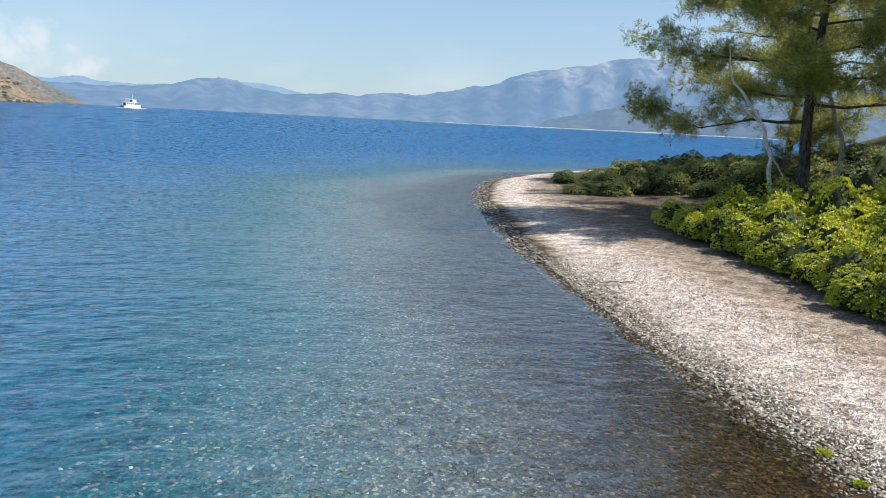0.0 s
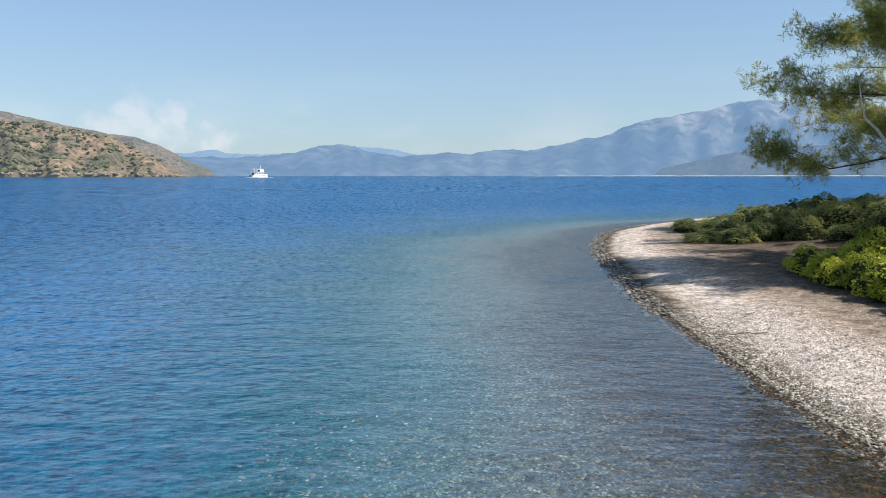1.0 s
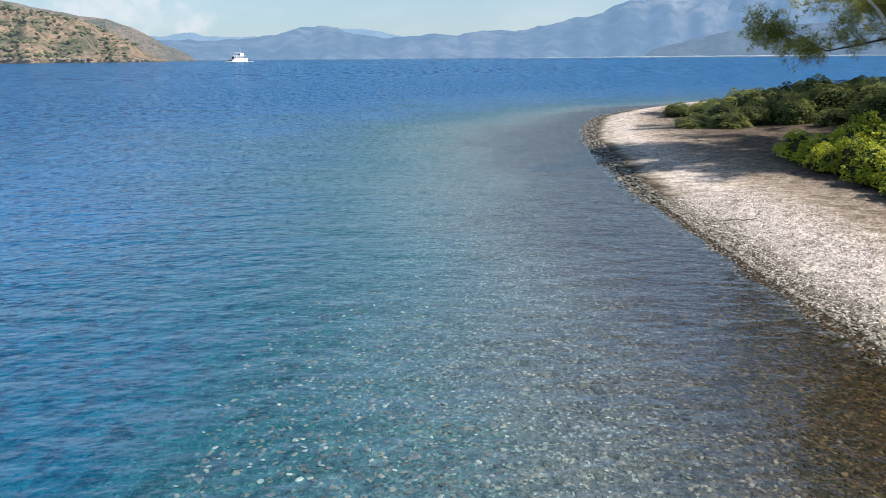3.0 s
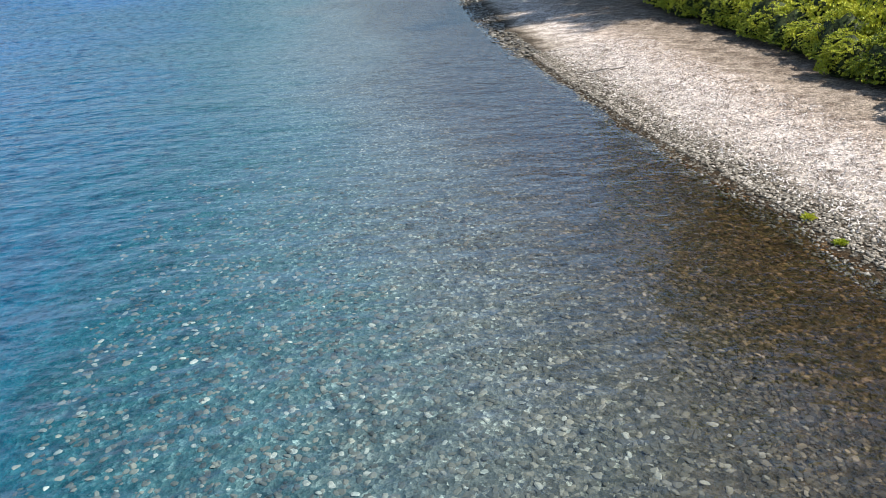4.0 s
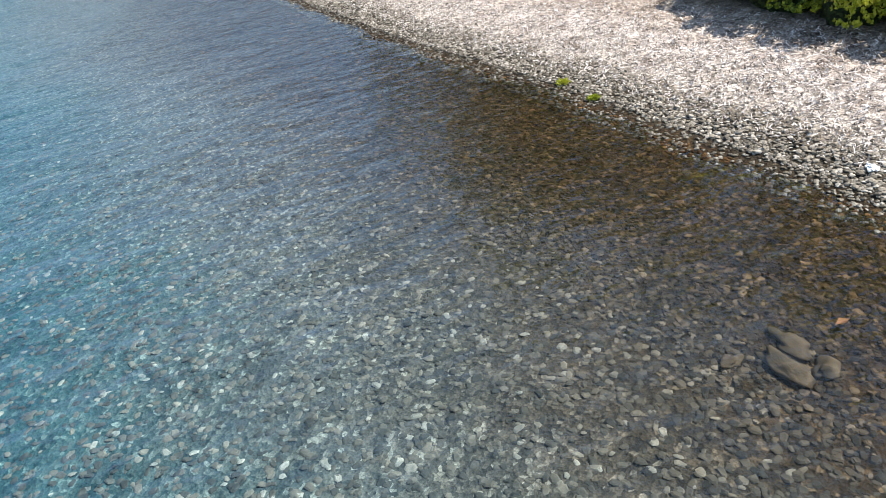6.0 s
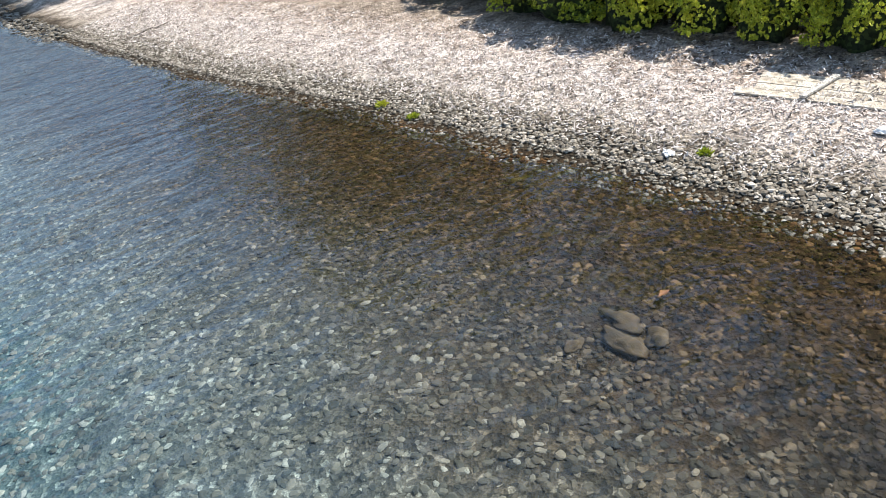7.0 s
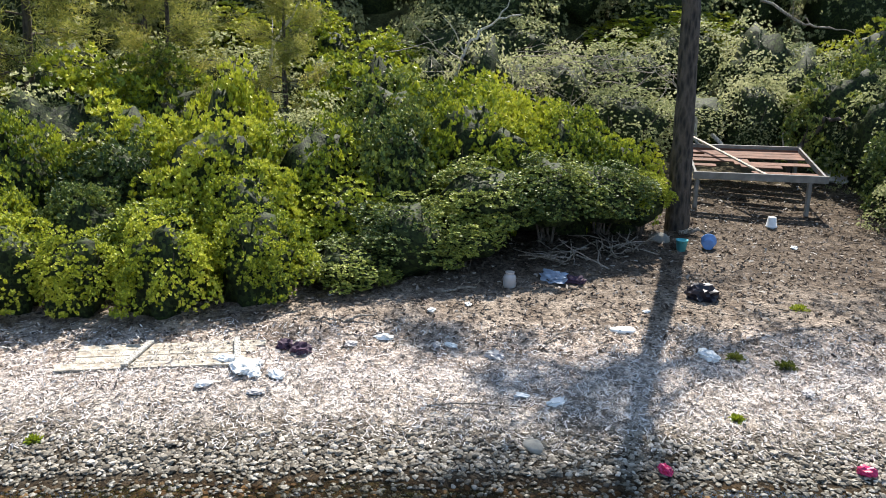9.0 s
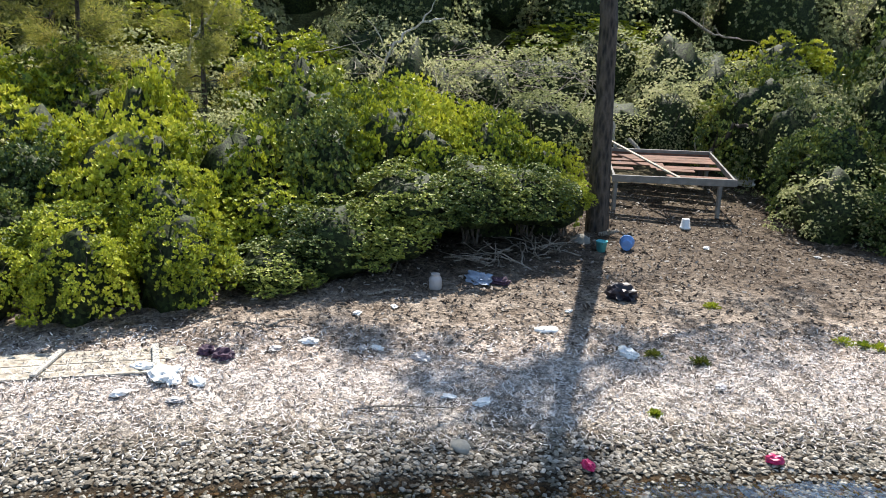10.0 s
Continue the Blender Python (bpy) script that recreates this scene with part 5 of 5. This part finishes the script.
put("leaf", quick_mesh("leaf", v, f), M_ORANGE, 4.46, 2.35, "orange fallen leaf on the seabed", "leaf", 80, lift=0.02)

# ---- the tour boat ----
def make_boat():
    d, az = 1250.0, -14.0
    ob = thing("tour_boat", pose(d * math.sin(radians(az)), d * math.cos(radians(az)), 0, 0, 0, 58) @ Matrix.Scale(2.3, 4), "white two-deck tour boat out on the bay", "boat")
    bm = bmesh.new()
    n, rows = 14, []
    for i in range(n):
        u = i / (n - 1)
        x = -8 + 16 * u
        w = 2.3 * math.sin(math.pi * min(1, 0.30 + 0.70 * u)) ** 0.6 if u > 0.05 else 1.9
        sheer = 1.5 + 0.9 * u ** 2
        rows.append([bm.verts.new((x, s * w * k, z)) for s, k, z in ((-1, 1, sheer), (-1, 0.85, 0.4), (-1, 0.3, -0.4), (1, 0.3, -0.4), (1, 0.85, 0.4), (1, 1, sheer))])
    for a, b in zip(rows, rows[1:]):
        for k in range(5):
            bm.faces.new((a[k], a[k + 1], b[k + 1], b[k]))
        bm.faces.new((a[5], a[0], b[0], b[5]))
    bm.faces.new(rows[0]); bm.faces.new(rows[-1][::-1])
    part("hull", bm, M_BOATW, ob)
    T = Matrix.Translation
    part("rub_rail", one_box((14, 4.7, 0.18), 0.05, T((-0.8, 0, 1.3))), M_BOATW2, ob)
    part("cabin", one_box((8.5, 3.4, 2.2), 0.15, T((-1.5, 0, 2.6))), M_BOATW, ob)
    for k in range(5):
        for s in (-1, 1):
            part("window", one_box((1.1, 0.06, 1.1), 0.05, T((-4.9 + 1.7 * k, s * 1.71, 2.8))), M_BOATD, ob)
    part("stern_door", one_box((0.06, 2.2, 1.5), 0.05, T((-5.77, 0, 2.6))), M_BOATD, ob)
    part("upper_deck", one_box((11, 4.2, 0.18), 0.05, T((-1.5, 0, 3.8))), M_BOATW, ob)
    part("wheelhouse", one_box((3, 2.8, 1.7), 0.12, T((1.5, 0, 4.75))), M_BOATW, ob)
    part("wheelhouse_window", one_box((0.06, 2.3, 0.8), 0.04, T((3.02, 0, 5.0))), M_BOATD, ob)
    part("awning", one_box((6, 3.8, 0.12), 0.04, T((-3.4, 0, 5.9))), M_BOATW, ob)
    for x in (-6.2, -3.4, -0.6):
        for s in (-1, 1):
            part("post", one_box((0.1, 0.1, 2.1), 0.01, T((x, s * 1.8, 4.85))), M_BOATW, ob)
    part("mast", one_box((0.14, 0.14, 3.2), 0.02, T((1.2, 0, 7.0))), M_BOATW, ob)
    # solid dark panels; the shade inside the openings is in their colour
    part("stern_shade_panel", one_box((0.08, 3.4, 0.9), 0.03, T((-8.02, 0, 0.95))), M_BOATD, ob)
    part("upper_shade_panel", one_box((0.08, 2.4, 1.0), 0.03, T((0.0, 0, 4.7))), M_BOATD, ob)
    bm = lumpy(5, 12, 4.2, 0.22, 3, 0.5, 3.0)
    part("bow_wave", bm, M_WHITE, ob, "white foam along the waterline")
    part("flag_pole", one_box((0.08, 0.08, 1.8), 0.01, T((-7.6, 0, 2.6))), M_BOATW, ob)


make_boat()

# ---- pebbles, dry seagrass, leaf litter ----
def pebble_shape(rng):
    bm = bmesh.new()
    bmesh.ops.create_icosphere(bm, subdivisions=1, radius=1)
    v = np.array([x.co[:] for x in bm.verts]) * rng.uniform(0.72, 1.2, (12, 1))
    f = np.array([[x.index for x in p.verts] for p in bm.faces])
    bm.free()
    return v, f


def dome_shape(rng):
    """The upper half of a flat stone bedded in others."""
    a = np.linspace(0, 2 * np.pi, 6, endpoint=False) + rng.uniform(-0.25, 0.25, 6)
    r = rng.uniform(0.8, 1.15, 6)
    v = np.r_[np.c_[r * np.cos(a), r * np.sin(a), np.full(6, -0.4)], np.c_[0.62 * r * np.cos(a), 0.62 * r * np.sin(a), np.full(6, 0.75)]]
    f = np.array([[i, (i + 1) % 6, 6 + i] for i in range(6)] + [[(i + 1) % 6, 6 + (i + 1) % 6, 6 + i] for i in range(6)] + [[6, 7, 8], [6, 8, 9], [6, 9, 11], [9, 10, 11]])
    return v, f


def pebble_mat(name, stops, rough, sunk=False):
    m, n, l, b = mat(name)
    geo, info = n.new("ShaderNodeNewGeometry"), n.new("ShaderNodeObjectInfo")
    add = n.new("ShaderNodeMath"); add.operation = "ADD"
    l.new(geo.outputs["Random Per Island"], add.inputs[0]); l.new(info.outputs["Random"], add.inputs[1])
    fr = n.new("ShaderNodeMath"); fr.operation = "FRACT"; l.new(add.outputs[0], fr.inputs[0])
    r = ramp(n, stops)
    l.new(fr.outputs[0], r.inputs["Fac"])
    fine = noise_tex(n, l, 70, 4, 0.6, geo.outputs["Position"])
    g = ramp(n, [(0.3, (0.75, 0.75, 0.75)), (0.7, (1.15, 1.15, 1.15))])
    l.new(fine.outputs["Fac"], g.inputs["Fac"])
    c = mixed(n, l, 1.0, r.outputs["Color"], g.outputs["Color"], "MULTIPLY")
    if sunk:
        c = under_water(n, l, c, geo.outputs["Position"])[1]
        b.inputs["Specular IOR Level"].default_value = 0.1
    l.new(c, b.inputs["Base Color"])
    b.inputs["Roughness"].default_value = rough
    bumped(n, l, fine.outputs["Fac"], 0.3, 0.006, b)
    return m


M_DRY = pebble_mat("dry_pebble", [(0.0, (0.085, 0.07, 0.052)), (0.35, (0.19, 0.162, 0.126)), (0.75, (0.32, 0.28, 0.225)), (1.0, (0.58, 0.52, 0.45))], 0.9)
M_WET = pebble_mat("wet_pebble", [(0.0, (0.035, 0.028, 0.02)), (0.4, (0.09, 0.075, 0.052)), (0.8, (0.17, 0.145, 0.105)), (1.0, (0.33, 0.31, 0.27))], 0.5)
# the palest pebbles double as painted flecks of rippled sunlight
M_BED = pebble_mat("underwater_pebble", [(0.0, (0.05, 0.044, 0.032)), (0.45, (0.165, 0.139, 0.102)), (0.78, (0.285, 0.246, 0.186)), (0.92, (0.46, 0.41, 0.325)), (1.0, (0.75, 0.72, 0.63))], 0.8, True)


def scatter(rng, n, x0, x1, y0, y1, s0, s1, power=1.0):
    x, y = rng.uniform(x0, x1, n), y0 + (y1 - y0) * rng.uniform(0, 1, n) ** power
    s = shore_dist(x, y)
    k = (s > s0) & (s < s1)
    return x[k], y[k], s[k]


def pebble_field(name, x, y, rng, size, material, parent, thick=(0.2, 0.36), smooth=True, flat=False):
    v0, f0 = pebble_shape(rng) if not flat else dome_shape(rng)
    n = len(x)
    sz = size * rng.uniform(0.5, 1.25, n)
    a = rng.uniform(0, 6.28, n)
    p = v0[None] * np.stack([sz * 0.5, sz * 0.5 * rng.uniform(0.6, 0.95, n), sz * 0.5 * rng.uniform(*thick, n)], 1)[:, None]
    p = p + p[..., ::-1] * rng.uniform(-0.12, 0.12, (n, 1, 1))
    c, s = np.cos(a)[:, None], np.sin(a)[:, None]
    q = np.stack([p[..., 0] * c - p[..., 1] * s, p[..., 0] * s + p[..., 1] * c, p[..., 2]], -1)
    tilt = rng.uniform(-0.25, 0.25, (n, 2))
    q[..., 2] += q[..., 0] * tilt[:, :1] + q[..., 1] * tilt[:, 1:]
    q += np.stack([x, y, ground_z(x, y) + sz * thick[0] * 0.3], 1)[:, None]
    f = (f0[None] + 12 * np.arange(n)[:, None, None]).reshape(-1, 3)
    ob = part(name, quick_mesh(name, q.reshape(-1, 3), f, smooth), material, parent)
    ob["kind"] = "stuff"
    return ob


rng = np.random.default_rng(21)
x, y, s = scatter(rng, 110000, 4.5, 8, -8, 20, 0.15, 1.0, 1.25)
keep = rng.random(len(x)) < np.clip(1.2 - 1.6 * (s - 0.2), 0.08, 1)
pebble_field("dry_pebbles", x[keep][:18000], y[keep][:18000], rng, 0.06, M_DRY, ground, (0.28, 0.5), False)
x, y, s = scatter(rng, 50000, 4.5, 9, -8, 22, -0.3, 0.25, 1.3)
pebble_field("wet_pebbles", x[:10000], y[:10000], rng, 0.065, M_WET, ground, (0.25, 0.45), False)
x, y, s = scatter(rng, 40000, 5.5, 18, 20, 58, -0.45, 0.4, 1.2)
pebble_field("edge_stones", x[:2600], y[:2600], rng, 0.16, M_WET, ground, (0.3, 0.5), False)
x, y, s = scatter(rng, 26000, 5.5, 10, -9, 22, 0.9, 3.2, 1.2)
pebble_field("small_pebbles", x[:4500], y[:4500], rng, 0.035, M_DRY, ground)
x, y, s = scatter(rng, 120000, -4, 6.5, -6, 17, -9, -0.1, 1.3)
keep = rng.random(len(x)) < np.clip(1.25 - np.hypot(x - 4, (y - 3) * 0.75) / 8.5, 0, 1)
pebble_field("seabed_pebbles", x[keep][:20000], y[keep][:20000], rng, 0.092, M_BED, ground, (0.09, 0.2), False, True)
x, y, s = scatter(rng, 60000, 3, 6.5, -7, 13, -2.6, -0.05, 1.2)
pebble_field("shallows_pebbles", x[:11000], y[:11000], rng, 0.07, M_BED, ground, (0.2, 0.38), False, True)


def strips(name, x, y, rng, length, width, material, parent, lift=0.012, curl=0.02):
    n = len(x)
    a = rng.uniform(0, 6.28, n)
    d = np.stack([np.cos(a), np.sin(a), rng.uniform(-0.15, 0.25, n)], 1)
    side = np.stack([-np.sin(a), np.cos(a), rng.uniform(-0.7, 0.7, n)], 1)
    ln, w = length * rng.uniform(0.5, 1.5, n), width * rng.uniform(0.6, 1.4, n)
    c = np.stack([x, y, ground_z(x, y) + lift * rng.uniform(0.3, 1.6, n)], 1)
    bend = rng.normal(scale=curl, size=(n, 3))
    rows = [c + d * ((t - 0.5) * ln)[:, None] + bend * (1 - (2 * t - 1) ** 2) for t in (0, 0.5, 1)]
    v = np.stack([p + sgn * side * (w * 0.5)[:, None] for p in rows for sgn in (-1, 1)], 1).reshape(-1, 3)
    o = 6 * np.arange(n)[:, None]
    f = np.concatenate([o + (0, 1, 3, 2), o + (2, 3, 5, 4)])
    ob = part(name, quick_mesh(name, v, f), material, parent)
    ob["kind"] = "stuff"
    return ob


# the darkest strands also paint in the shaded gaps between the others
M_GRASS = pebble_mat("dry_seagrass", [(0.0, (0.05, 0.04, 0.032)), (0.25, (0.26, 0.215, 0.185)), (0.5, (0.70, 0.625, 0.575)), (1.0, (0.93, 0.875, 0.84))], 0.75)
M_LITTER = pebble_mat("leaf_litter", [(0.0, (0.045, 0.03, 0.022)), (0.45, (0.115, 0.083, 0.06)), (0.78, (0.22, 0.17, 0.13)), (1.0, (0.46, 0.41, 0.36))], 0.85)
x, y, s = scatter(rng, 150000, 5, 9.5, -9, 20, 0.45, 3.2, 1.35)
keep = rng.random(len(x)) < np.clip(1.25 - np.abs(s - 1.5) / 1.6, 0, 1)
strips("dry_seagrass", x[keep][:52000], y[keep][:52000], rng, 0.06, 0.0085, M_GRASS, ground)
x, y, s = scatter(rng, 60000, 7.5, 17, -12, 6, 2.4, 12, 1.0)
strips("leaf_litter", x[:20000], y[:20000], rng, 0.065, 0.024, M_LITTER, ground)

# the pebbles nearest to the waterline, each by itself
shapes = []
for k in range(5):
    v0, f0 = pebble_shape(rng)
    me = quick_mesh("pebble", v0 * (0.5, 0.5 * rng.uniform(0.65, 0.9), 0.5 * rng.uniform(0.35, 0.55)), f0)
    me.materials.append(M_DRY)
    shapes.append(me)
x, y, s = scatter(rng, 6000, 5, 7, -5.5, 6.5, 0.15, 0.7)
for k in range(300):
    ob = new("pebble", shapes[k % 5])
    ob.parent = ground
    ob.matrix_basis = pose(x[k], y[k], gz(x[k], y[k]) + 0.02, rng.uniform(-15, 15), rng.uniform(-15, 15), rng.uniform(0, 360)) @ Matrix.Scale(rng.uniform(0.055, 0.1), 4)
